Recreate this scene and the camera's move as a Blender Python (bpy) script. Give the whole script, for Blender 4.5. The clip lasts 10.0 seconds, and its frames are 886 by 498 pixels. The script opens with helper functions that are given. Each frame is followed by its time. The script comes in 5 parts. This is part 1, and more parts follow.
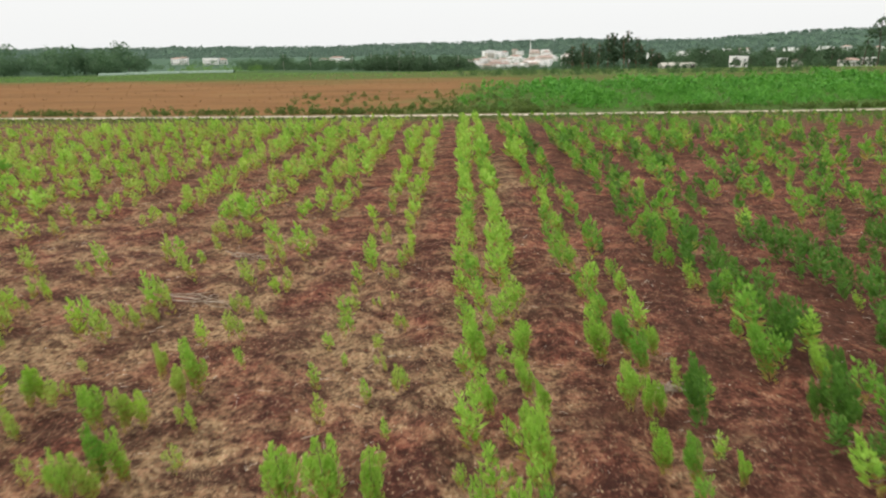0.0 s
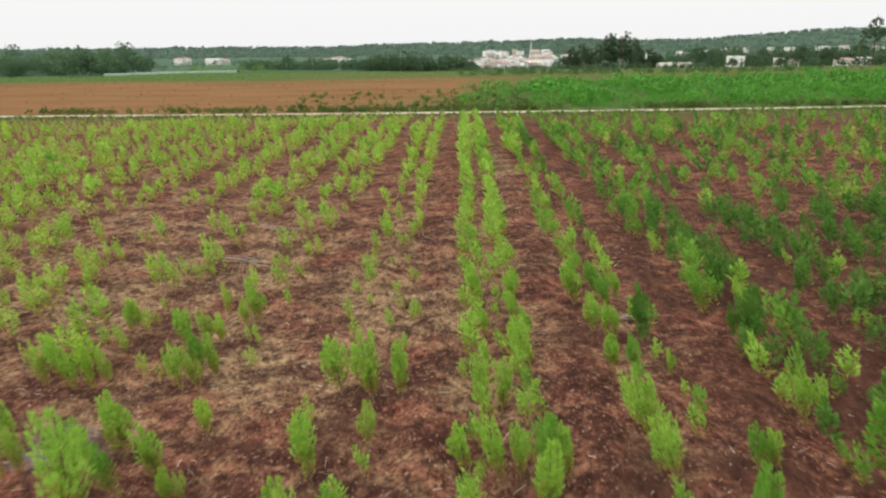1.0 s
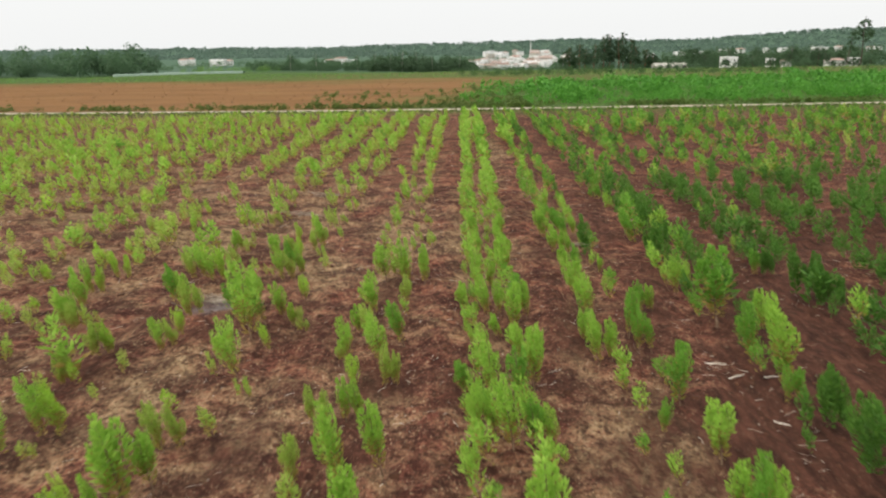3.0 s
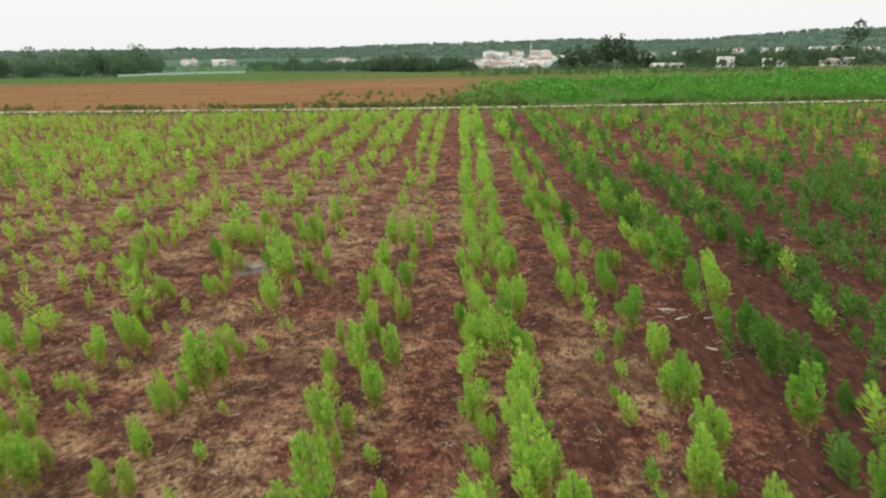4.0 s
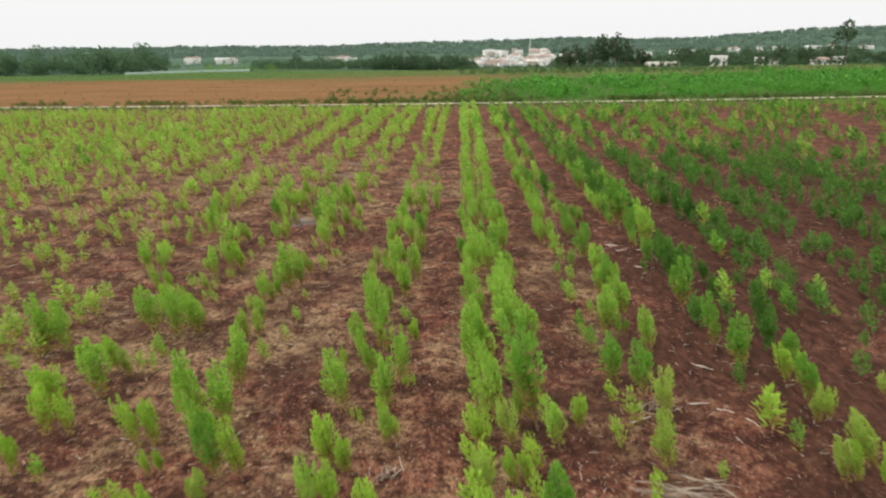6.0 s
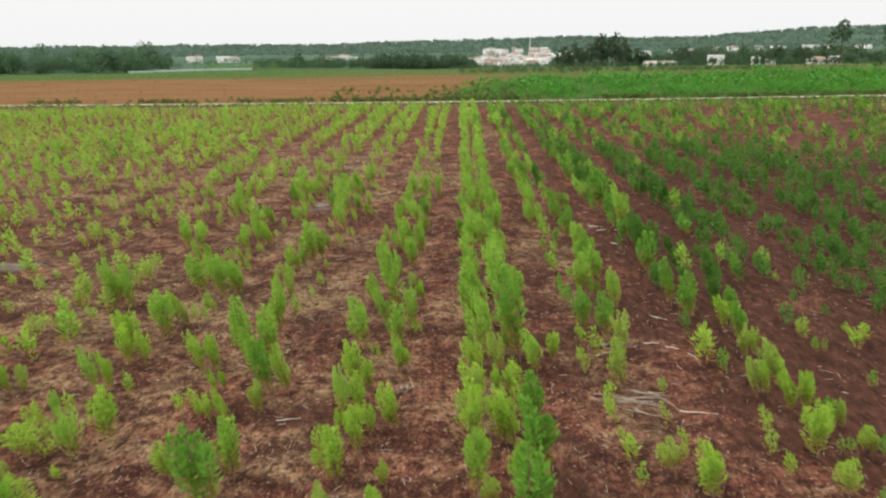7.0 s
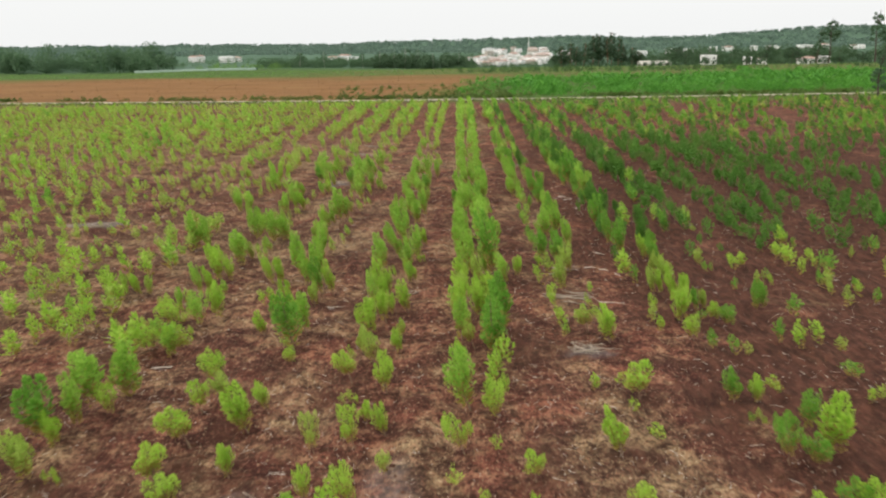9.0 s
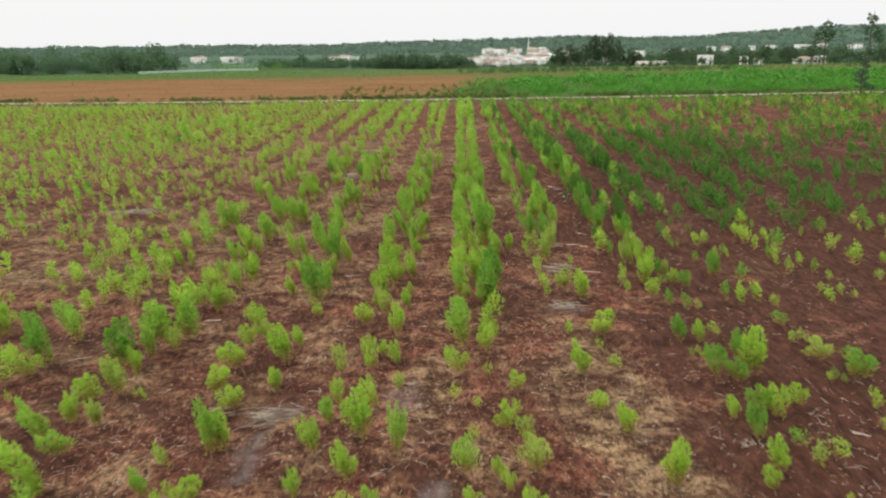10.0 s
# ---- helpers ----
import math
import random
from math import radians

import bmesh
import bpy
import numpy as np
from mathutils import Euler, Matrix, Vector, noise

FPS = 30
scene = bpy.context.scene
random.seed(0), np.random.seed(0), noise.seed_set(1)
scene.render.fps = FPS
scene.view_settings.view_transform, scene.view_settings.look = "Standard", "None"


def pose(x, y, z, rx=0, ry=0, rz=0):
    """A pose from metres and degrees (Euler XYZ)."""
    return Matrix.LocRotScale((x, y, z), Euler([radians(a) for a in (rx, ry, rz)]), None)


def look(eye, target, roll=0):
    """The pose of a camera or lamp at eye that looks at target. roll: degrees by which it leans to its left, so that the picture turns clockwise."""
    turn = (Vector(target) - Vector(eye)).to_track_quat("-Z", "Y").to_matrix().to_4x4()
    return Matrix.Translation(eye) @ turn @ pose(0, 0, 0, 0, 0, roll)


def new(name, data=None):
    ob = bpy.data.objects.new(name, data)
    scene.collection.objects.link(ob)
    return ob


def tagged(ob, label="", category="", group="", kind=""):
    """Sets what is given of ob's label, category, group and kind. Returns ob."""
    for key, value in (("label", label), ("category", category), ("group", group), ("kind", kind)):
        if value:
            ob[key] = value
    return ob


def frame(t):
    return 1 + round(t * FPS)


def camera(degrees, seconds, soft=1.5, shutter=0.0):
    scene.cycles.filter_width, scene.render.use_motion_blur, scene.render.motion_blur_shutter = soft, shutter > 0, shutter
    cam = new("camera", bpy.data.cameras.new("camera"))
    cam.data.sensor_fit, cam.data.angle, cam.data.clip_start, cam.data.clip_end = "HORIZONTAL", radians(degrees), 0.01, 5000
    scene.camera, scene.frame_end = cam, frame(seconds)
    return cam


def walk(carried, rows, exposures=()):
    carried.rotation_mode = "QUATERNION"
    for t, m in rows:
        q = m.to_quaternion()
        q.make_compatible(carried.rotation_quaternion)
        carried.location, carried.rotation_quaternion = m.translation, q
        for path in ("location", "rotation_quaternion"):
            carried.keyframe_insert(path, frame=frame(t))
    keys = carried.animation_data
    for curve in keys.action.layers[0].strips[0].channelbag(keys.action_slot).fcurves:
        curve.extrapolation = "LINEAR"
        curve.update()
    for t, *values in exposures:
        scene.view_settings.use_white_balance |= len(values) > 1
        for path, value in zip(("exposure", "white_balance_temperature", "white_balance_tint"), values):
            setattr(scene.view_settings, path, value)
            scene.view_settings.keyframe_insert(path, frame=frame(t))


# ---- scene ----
cam = camera(61.2, 10.0, soft=2.2, shutter=0.5)
PATH = [
    (0, (-0.362, -0.717, 10.835), (-0.379, 1.21, 10.3), -0.75),
    (0.5, (-0.451, -4.102, 10.942), (-0.47, -2.175, 10.407), -0.75),
    (1, (-0.529, -7.653, 11.078), (-0.548, -5.726, 10.543), -0.8),
    (1.5, (-0.606, -10.997, 11.208), (-0.625, -9.071, 10.672), -0.85),
    (2, (-0.706, -14.492, 11.351), (-0.727, -12.565, 10.816), -0.85),
    (2.5, (-0.806, -17.998, 11.527), (-0.826, -16.071, 10.993), -0.85),
    (4, (-0.869, -28.026, 11.977), (-0.891, -26.099, 11.443), -0.9),
    (4.5, (-0.955, -31.296, 12.118), (-0.977, -29.369, 11.582), -0.9),
    (5, (-1.033, -34.662, 12.27), (-1.055, -32.736, 11.732), -0.9),
    (5.5, (-1.103, -37.859, 12.408), (-1.124, -35.933, 11.87), -0.88),
    (7, (-1.171, -47.531, 13.058), (-1.192, -45.606, 12.516), -0.8),
    (7.5, (-1.168, -50.603, 13.214), (-1.188, -48.678, 12.671), -0.8),
    (8, (-1.107, -53.886, 13.354), (-1.128, -51.962, 12.811), -0.8),
    (8.5, (-1.024, -57.19, 13.514), (-1.044, -55.265, 12.97), -0.8),
    (9, (-0.919, -60.795, 13.713), (-0.939, -58.871, 13.17), -0.82),
    (9.5, (-0.889, -64.175, 13.929), (-0.909, -62.251, 13.387), -0.85),
    (10, (-0.949, -67.735, 14.192), (-0.97, -65.81, 13.649), -0.9),
]
walk(cam, [(t, look(eye, target, roll)) for t, eye, target, roll in PATH])


# ---- world and light: a bright overcast day ----
world = bpy.data.worlds.new("overcast")
scene.world = world
world.use_nodes = True
wn, wl = world.node_tree.nodes, world.node_tree.links
wn.clear()
sky = wn.new("ShaderNodeTexSky")
sky.sky_type, sky.sun_disc = "NISHITA", False
sky.sun_elevation, sky.sun_rotation = radians(53), radians(-131.6)
sky.dust_density, sky.air_density = 4.0, 1.0
cloud = wn.new("ShaderNodeMix")
cloud.data_type = "RGBA"
cloud.inputs[0].default_value = 0.88
scale_sky = wn.new("ShaderNodeVectorMath")
scale_sky.operation = "SCALE"
scale_sky.inputs[3].default_value = 0.1
wl.new(sky.outputs[0], scale_sky.inputs[0])
wl.new(scale_sky.outputs[0], cloud.inputs[6])
cloud.inputs[7].default_value = (0.75, 0.755, 0.75, 1)
scene.view_settings.exposure = 0.45
bg = wn.new("ShaderNodeBackground")
wl.new(cloud.outputs[2], bg.inputs[0])
out = wn.new("ShaderNodeOutputWorld")
wl.new(bg.outputs[0], out.inputs[0])

sun = new("sun", bpy.data.lights.new("sun", "SUN"))
sun.data.energy, sun.data.angle, sun.data.color = 1.8, radians(80), (1.0, 0.935, 0.82)
sun.matrix_world = look((-45, -40, 80), (0, 0, 0))


# ---- materials ----
class Mat:
    """A small builder of node materials."""

    def __init__(self, name, rough=0.9, spec=0.2):
        self.m = bpy.data.materials.new(name)
        self.m.use_nodes = True
        self.n, self.l = self.m.node_tree.nodes, self.m.node_tree.links
        self.b = self.n["Principled BSDF"]
        self.b.inputs["Roughness"].default_value = rough
        self.b.inputs["Specular IOR Level"].default_value = spec
        self.pos = self.n.new("ShaderNodeNewGeometry")

    def noise(self, size, detail=4, rough=0.55, stretch=(1, 1, 1), coord=None):
        mp = self.n.new("ShaderNodeMapping")
        mp.inputs["Scale"].default_value = [v / size for v in stretch]
        self.l.new(coord or self.pos.outputs["Position"], mp.inputs[0])
        t = self.n.new("ShaderNodeTexNoise")
        t.inputs["Scale"].default_value = 1.0
        t.inputs["Detail"].default_value = detail
        t.inputs["Roughness"].default_value = rough
        self.l.new(mp.outputs[0], t.inputs["Vector"])
        return t.outputs[0]

    def ramp(self, fac, *stops):
        r = self.n.new("ShaderNodeValToRGB")
        el = r.color_ramp.elements
        while len(el) < len(stops):
            el.new(0.5)
        for e, (p, c) in zip(el, stops):
            e.position = p
            e.color = (*c, 1) if isinstance(c, tuple) else (c, c, c, 1)
        self.l.new(fac, r.inputs[0])
        return r.outputs[0]

    def mix(self, fac, a, b, blend="MIX"):
        x = self.n.new("ShaderNodeMix")
        x.data_type, x.blend_type = "RGBA", blend
        for i, v in ((0, fac), (6, a), (7, b)):
            if isinstance(v, (int, float)):
                x.inputs[i].default_value = v
            elif isinstance(v, tuple):
                x.inputs[i].default_value = (*v, 1)
            else:
                self.l.new(v, x.inputs[i])
        return x.outputs[2]

    def attr(self, name):
        a = self.n.new("ShaderNodeAttribute")
        a.attribute_name = name
        return a.outputs["Fac"]

    def rand(self):
        return self.n.new("ShaderNodeObjectInfo").outputs["Random"]

    def island(self):
        return self.pos.outputs["Random Per Island"]

    def color(self, c):
        self.l.new(c, self.b.inputs["Base Color"])
        return self

    def bump(self, h, dist=0.03, strength=0.6):
        b = self.n.new("ShaderNodeBump")
        b.inputs["Distance"].default_value, b.inputs["Strength"].default_value = dist, strength
        self.l.new(h, b.inputs["Height"])
        self.l.new(b.outputs[0], self.b.inputs["Normal"])
        return self

    def leafy(self, glow=0.35):
        """Lets light through, as thin leaves do."""
        tr = self.n.new("ShaderNodeBsdfTranslucent")
        src = self.b.inputs["Base Color"].links[0].from_socket
        self.l.new(src, tr.inputs[0])
        mx = self.n.new("ShaderNodeMixShader")
        mx.inputs[0].default_value = glow
        o = self.n["Material Output"]
        self.l.new(self.b.outputs[0], mx.inputs[1])
        self.l.new(tr.outputs[0], mx.inputs[2])
        self.l.new(mx.outputs[0], o.inputs[0])
        return self


def leaf_mat(name, dark, mid, light, glow=0.35, rough=0.6, patch=6.0):
    m = Mat(name, rough, 0.3)
    a = m.ramp(m.island(), (0.0, dark), (0.5, mid), (1.0, light))
    b = m.ramp(m.noise(patch, 3), (0.3, dark), (0.7, light))
    c = m.mix(0.35, a, b)
    return m.color(m.mix(m.ramp(m.rand(), (0, 0.0), (1, 0.3)), c, light)).leafy(glow).m


def plain_mat(name, a, b, size=0.5, rough=0.8, bump=0.0):
    m = Mat(name, rough)
    n = m.noise(size, 5)
    m.color(m.ramp(n, (0.3, a), (0.7, b)))
    if bump:
        m.bump(n, bump)
    return m.m


def ground_mat():
    m = Mat("soil_and_litter", 0.95, 0.1)
    mid, fine = m.noise(1.1, 5, 0.6), m.noise(0.16, 4, 0.65)
    streak = m.noise(0.6, 4, 0.6, (1.6, 0.5, 1))
    soil = m.ramp(mid, (0.3, (0.090, 0.036, 0.025)), (0.5, (0.259, 0.100, 0.063)), (0.72, (0.422, 0.205, 0.123)))
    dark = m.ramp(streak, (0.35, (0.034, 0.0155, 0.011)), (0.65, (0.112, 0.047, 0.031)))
    hue = m.noise(1.7, 4, 0.6)
    soil = m.mix(m.ramp(hue, (0.45, 0.0), (0.60, 0.7)), soil, (0.144, 0.042, 0.030))
    soil = m.mix(m.ramp(hue, (0.30, 0.45), (0.45, 0.0)), soil, (0.180, 0.105, 0.070))
    # This mask mixes real dark soil with vignetting and haze put into the colour.
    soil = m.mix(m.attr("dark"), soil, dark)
    straw = m.ramp(fine, (0.25, (0.108, 0.063, 0.033)), (0.5, (0.325, 0.222, 0.121)), (0.75, (0.602, 0.469, 0.282)))
    patch = m.n.new("ShaderNodeMath")
    patch.operation = "MULTIPLY_ADD"
    m.l.new(mid, patch.inputs[0])
    patch.inputs[1].default_value = 1.0
    m.l.new(m.attr("straw"), patch.inputs[2])
    c = m.mix(m.ramp(patch.outputs[0], (0.62, 0.0), (1.0, 0.85)), soil, straw)
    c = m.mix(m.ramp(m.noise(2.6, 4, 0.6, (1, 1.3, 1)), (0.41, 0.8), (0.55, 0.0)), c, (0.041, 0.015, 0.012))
    flecks = m.ramp(m.noise(0.09, 3, 0.6, (1, 0.6, 1)), (0.61, 0.0), (0.68, 0.8))
    c = m.mix(flecks, c, (0.578, 0.428, 0.275))
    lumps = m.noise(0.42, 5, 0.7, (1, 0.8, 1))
    # Low spots between lumps are darkened: the shade of hollows as colour.
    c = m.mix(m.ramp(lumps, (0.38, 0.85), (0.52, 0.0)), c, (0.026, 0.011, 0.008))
    c = m.mix(m.ramp(lumps, (0.56, 0.0), (0.68, 0.55)), c, (0.409, 0.238, 0.145))
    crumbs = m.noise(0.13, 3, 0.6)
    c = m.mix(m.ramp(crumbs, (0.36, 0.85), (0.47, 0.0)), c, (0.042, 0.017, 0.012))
    c = m.mix(m.ramp(crumbs, (0.56, 0.0), (0.65, 0.4)), c, (0.325, 0.143, 0.094))
    # Near-black spots paint the shade inside small pits.
    pit_shade = m.ramp(m.noise(0.3, 4, 0.7), (0.30, 0.75), (0.42, 0.0))
    c = m.mix(pit_shade, c, (0.024, 0.012, 0.010))
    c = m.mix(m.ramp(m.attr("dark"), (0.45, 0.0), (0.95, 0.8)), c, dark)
    ash = m.ramp(m.noise(0.5, 5, 0.65), (0.3, (0.091, 0.074, 0.072)), (0.55, (0.192, 0.164, 0.160)), (0.75, (0.365, 0.333, 0.325)))
    c = m.mix(m.attr("ash"), c, ash)
    grass = m.ramp(m.noise(3.0, 5), (0.3, (0.04, 0.075, 0.016)), (0.7, (0.085, 0.15, 0.03)))
    c = m.mix(m.attr("green"), c, grass)
    fallow = m.ramp(m.noise(9.0, 6, 0.7, (0.25, 1, 1)), (0.3, (0.15, 0.076, 0.028)), (0.55, (0.225, 0.115, 0.046)), (0.75, (0.225, 0.148, 0.056)))
    c = m.mix(m.attr("fallow"), c, fallow)
    # Woodland ground far off, its blue-green tint including painted distance haze.
    hazy_floor = m.ramp(m.noise(60.0, 5), (0.3, (0.068, 0.12, 0.078)), (0.7, (0.088, 0.148, 0.098)))
    c = m.mix(m.attr("wild"), c, hazy_floor)
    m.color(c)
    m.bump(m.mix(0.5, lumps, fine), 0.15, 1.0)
    return m.m


GROUND = ground_mat()
ROADDUST = plain_mat("pale_road_dust", (0.34, 0.29, 0.22), (0.56, 0.50, 0.41), 1.5, 0.95, 0.02)
CROWN = leaf_mat("sapling_leaf", (0.18, 0.37, 0.04), (0.315, 0.555, 0.068), (0.475, 0.70, 0.125), 0.42)
MIDCROWN = leaf_mat("deep_green_sapling_leaf", (0.10, 0.27, 0.03), (0.18, 0.41, 0.046), (0.29, 0.53, 0.08), 0.42)
OLIVECROWN = leaf_mat("olive_sapling_leaf", (0.23, 0.37, 0.052), (0.385, 0.54, 0.09), (0.54, 0.67, 0.155), 0.45)
LIMECROWN = leaf_mat("young_sapling_leaf", (0.22, 0.42, 0.038), (0.38, 0.61, 0.066), (0.54, 0.73, 0.12), 0.45)
DARKCROWN = leaf_mat("dark_sapling_leaf", (0.05, 0.15, 0.022), (0.095, 0.235, 0.034), (0.165, 0.33, 0.052), 0.35)
LOWLEAF = leaf_mat("sapling_old_leaf", (0.26, 0.24, 0.045), (0.40, 0.35, 0.08), (0.50, 0.33, 0.12), 0.45)
STICK = plain_mat("dry_branch", (0.40, 0.33, 0.27), (0.72, 0.66, 0.58), 0.3, 0.9)
CUTWOOD = plain_mat("cut_branch", (0.20, 0.15, 0.11), (0.52, 0.45, 0.37), 0.5, 0.9)
STRAW = plain_mat("dry_straw", (0.22, 0.14, 0.08), (0.44, 0.31, 0.19), 0.6, 0.9)
CLOD = plain_mat("earth_clod", (0.04, 0.018, 0.011), (0.15, 0.068, 0.04), 0.8, 0.95)
SCRUB = leaf_mat("scrub_leaf", (0.045, 0.085, 0.018), (0.09, 0.16, 0.03), (0.16, 0.22, 0.05))
DRYWEED = leaf_mat("dry_weed", (0.12, 0.06, 0.03), (0.2, 0.10, 0.05), (0.26, 0.17, 0.07))
MEADOW = leaf_mat("meadow_blade", (0.09, 0.20, 0.045), (0.15, 0.30, 0.07), (0.23, 0.38, 0.10), 0.45, patch=30)
SHRUBWOOD = leaf_mat("thicket_leaf", (0.03, 0.075, 0.025), (0.055, 0.12, 0.035), (0.09, 0.17, 0.05), patch=20)
TRUNK = plain_mat("tree_bark", (0.05, 0.04, 0.032), (0.13, 0.105, 0.085), 1.0, 0.9)
REDBARK = plain_mat("pine_bark", (0.14, 0.07, 0.045), (0.26, 0.14, 0.09), 1.0, 0.9)
PALETRUNK = plain_mat("pale_bark", (0.30, 0.28, 0.25), (0.5, 0.47, 0.43), 1.0, 0.8)
CONCRETE = plain_mat("rendered_wall", (0.30, 0.28, 0.25), (0.45, 0.43, 0.39), 2.0)
SHEET = plain_mat("sheet_roof", (0.36, 0.35, 0.30), (0.50, 0.49, 0.43), 3.0, 0.7)
FILM = plain_mat("greenhouse_film", (0.13, 0.20, 0.15), (0.22, 0.30, 0.24), 2.0, 0.5)
BARK = plain_mat("bark", (0.14, 0.085, 0.055), (0.30, 0.21, 0.14), 0.2, 0.9, 0.01)
SHRUB = leaf_mat("shrub_leaf", (0.04, 0.165, 0.02), (0.085, 0.29, 0.036), (0.16, 0.41, 0.058), 0.4, patch=7)
# Lightened green: some distance haze is put into this leaf colour.
WOODLEAF = leaf_mat("woodland_leaf", (0.072, 0.14, 0.074), (0.098, 0.178, 0.094), (0.135, 0.225, 0.115), 0.5, patch=40)
DARKWOOD = leaf_mat("dark_woodland_leaf", (0.04, 0.082, 0.04), (0.062, 0.118, 0.056), (0.092, 0.16, 0.074), 0.35, patch=25)
PINELEAF = leaf_mat("pine_needle", (0.034, 0.07, 0.036), (0.055, 0.105, 0.052), (0.085, 0.145, 0.07), 0.35, patch=20)
# Pale blue-grey green: the haze over far slopes is painted into the leaves.
HAZYLEAF = leaf_mat("hazy_hill_leaf", (0.135, 0.208, 0.16), (0.15, 0.226, 0.175), (0.168, 0.246, 0.19), 0.55, patch=150)
PLASTER = plain_mat("white_plaster", (0.78, 0.77, 0.75), (0.88, 0.87, 0.86), 3.0)
CREAM = plain_mat("cream_plaster", (0.42, 0.37, 0.32), (0.62, 0.57, 0.51), 3.0)
TILE = plain_mat("terracotta_roof", (0.32, 0.21, 0.165), (0.46, 0.34, 0.29), 2.0)
PANE = plain_mat("dark_window", (0.03, 0.035, 0.04), (0.06, 0.065, 0.07), 2.0, 0.2)
STEEL = plain_mat("galvanised_steel", (0.45, 0.46, 0.47), (0.6, 0.6, 0.6), 2.0, 0.5)


# ---- mesh helpers ----
def raw_mesh(name, verts, faces, mats, which=None, smooth=False):
    """A mesh from arrays of vertices and of four-cornered faces."""
    verts, faces = np.asarray(verts, dtype=np.float32), np.asarray(faces, dtype=np.int32)
    me = bpy.data.meshes.new(name)
    n = len(faces)
    me.vertices.add(len(verts))
    me.vertices.foreach_set("co", verts.ravel())
    me.loops.add(4 * n)
    me.loops.foreach_set("vertex_index", faces.ravel())
    me.polygons.add(n)
    me.polygons.foreach_set("loop_start", np.arange(0, 4 * n, 4, dtype=np.int32))
    for m in mats:
        me.materials.append(m)
    if which is not None:
        me.polygons.foreach_set("material_index", np.asarray(which, dtype=np.int32))
    if smooth:
        me.polygons.foreach_set("use_smooth", np.ones(n, dtype=bool))
    me.update(calc_edges=True)
    return me


def bm_mesh(name, bm, mat, smooth=False):
    me = bpy.data.meshes.new(name)
    bm.to_mesh(me)
    bm.free()
    me.materials.append(mat)
    if smooth:
        me.polygons.foreach_set("use_smooth", np.ones(len(me.polygons), dtype=bool))
    return me


def part(name, mesh, parent, label=""):
    ob = new(name, mesh)
    ob.parent = parent
    return tagged(ob, label)


def empty(name, m=None):
    ob = new(name)
    ob.empty_display_size = 0.2
    if m is not None:
        ob.matrix_basis = m
    return ob


def unit(v):
    return v / np.maximum(np.linalg.norm(v, axis=-1, keepdims=True), 1e-9)


def leaf_quads(rng, base, way, length, width, face=None):
    """A pointed leaf at every base. face: where given, about the direction that the blade faces."""
    n = len(base)
    side = unit(np.cross(way, rng.normal(size=(n, 3)) if face is None else face + rng.normal(0, 0.45, (n, 3))))
    length, width = np.broadcast_to(length, n)[:, None], np.broadcast_to(width, n)[:, None]
    mid = base + way * length * 0.5
    verts = np.stack([base, mid + side * width / 2, base + way * length, mid - side * width / 2], 1).reshape(-1, 3)
    return verts, np.arange(4 * n).reshape(-1, 4)


def tube(points, radii, sides=5):
    """A bent, tapering stem through points."""
    pts, n = np.asarray(points, float), len(points)
    axis = unit(np.gradient(pts, axis=0))
    a = unit(np.cross(axis, (0.3, 0.9, 0.1)))
    b = np.cross(axis, a)
    ang = np.arange(sides) * 2 * np.pi / sides
    ring = pts[:, None] + np.asarray(radii)[:, None, None] * (np.cos(ang)[None, :, None] * a[:, None] + np.sin(ang)[None, :, None] * b[:, None])
    i, j = np.meshgrid(np.arange(n - 1), np.arange(sides), indexing="ij")
    k = (j + 1) % sides
    faces = np.stack([i * sides + j, i * sides + k, (i + 1) * sides + k, (i + 1) * sides + j], -1).reshape(-1, 4)
    return ring.reshape(-1, 3), faces


def join(pieces):
    vs, fs, at = [], [], 0
    for v, f in pieces:
        vs.append(v)
        fs.append(f + at)
        at += len(v)
    return np.concatenate(vs), np.concatenate(fs)


# ---- the lie of the land ----
ROAD_Y, ROAD_HALF = 113.6, 0.75


def road_y(x):
    return ROAD_Y + 0.00045 * x * x - 0.012 * x


def wave(x, y, s, seed):
    """Cheap smooth noise for arrays, about -1 to 1."""
    r = np.random.default_rng(seed)
    out = 0
    for k in range(5):
        a, p, f = r.uniform(0, 6.28), r.uniform(0, 6.28), r.uniform(0.6, 1.7) / s
        out = out + np.sin((x * np.cos(a) + y * np.sin(a)) * f * 6.28 + p)
    return out / 3.0


PAIR, PAIR0, LEANX, GAPX = 4.95, 0.75, 0.018, 0.85


def row_x(k, side, y):
    """Where a planted row runs: rows stand in pairs."""
    return PAIR0 + PAIR * k + GAPX * side + LEANX * (y + 10)


def crop_edge(x):
    """Where the green crop ends towards the village."""
    return 196 + 0.28 * np.clip(np.asarray(x, float) - 20, 0, 100) + 4 * wave(x, x * 0, 60, 65)


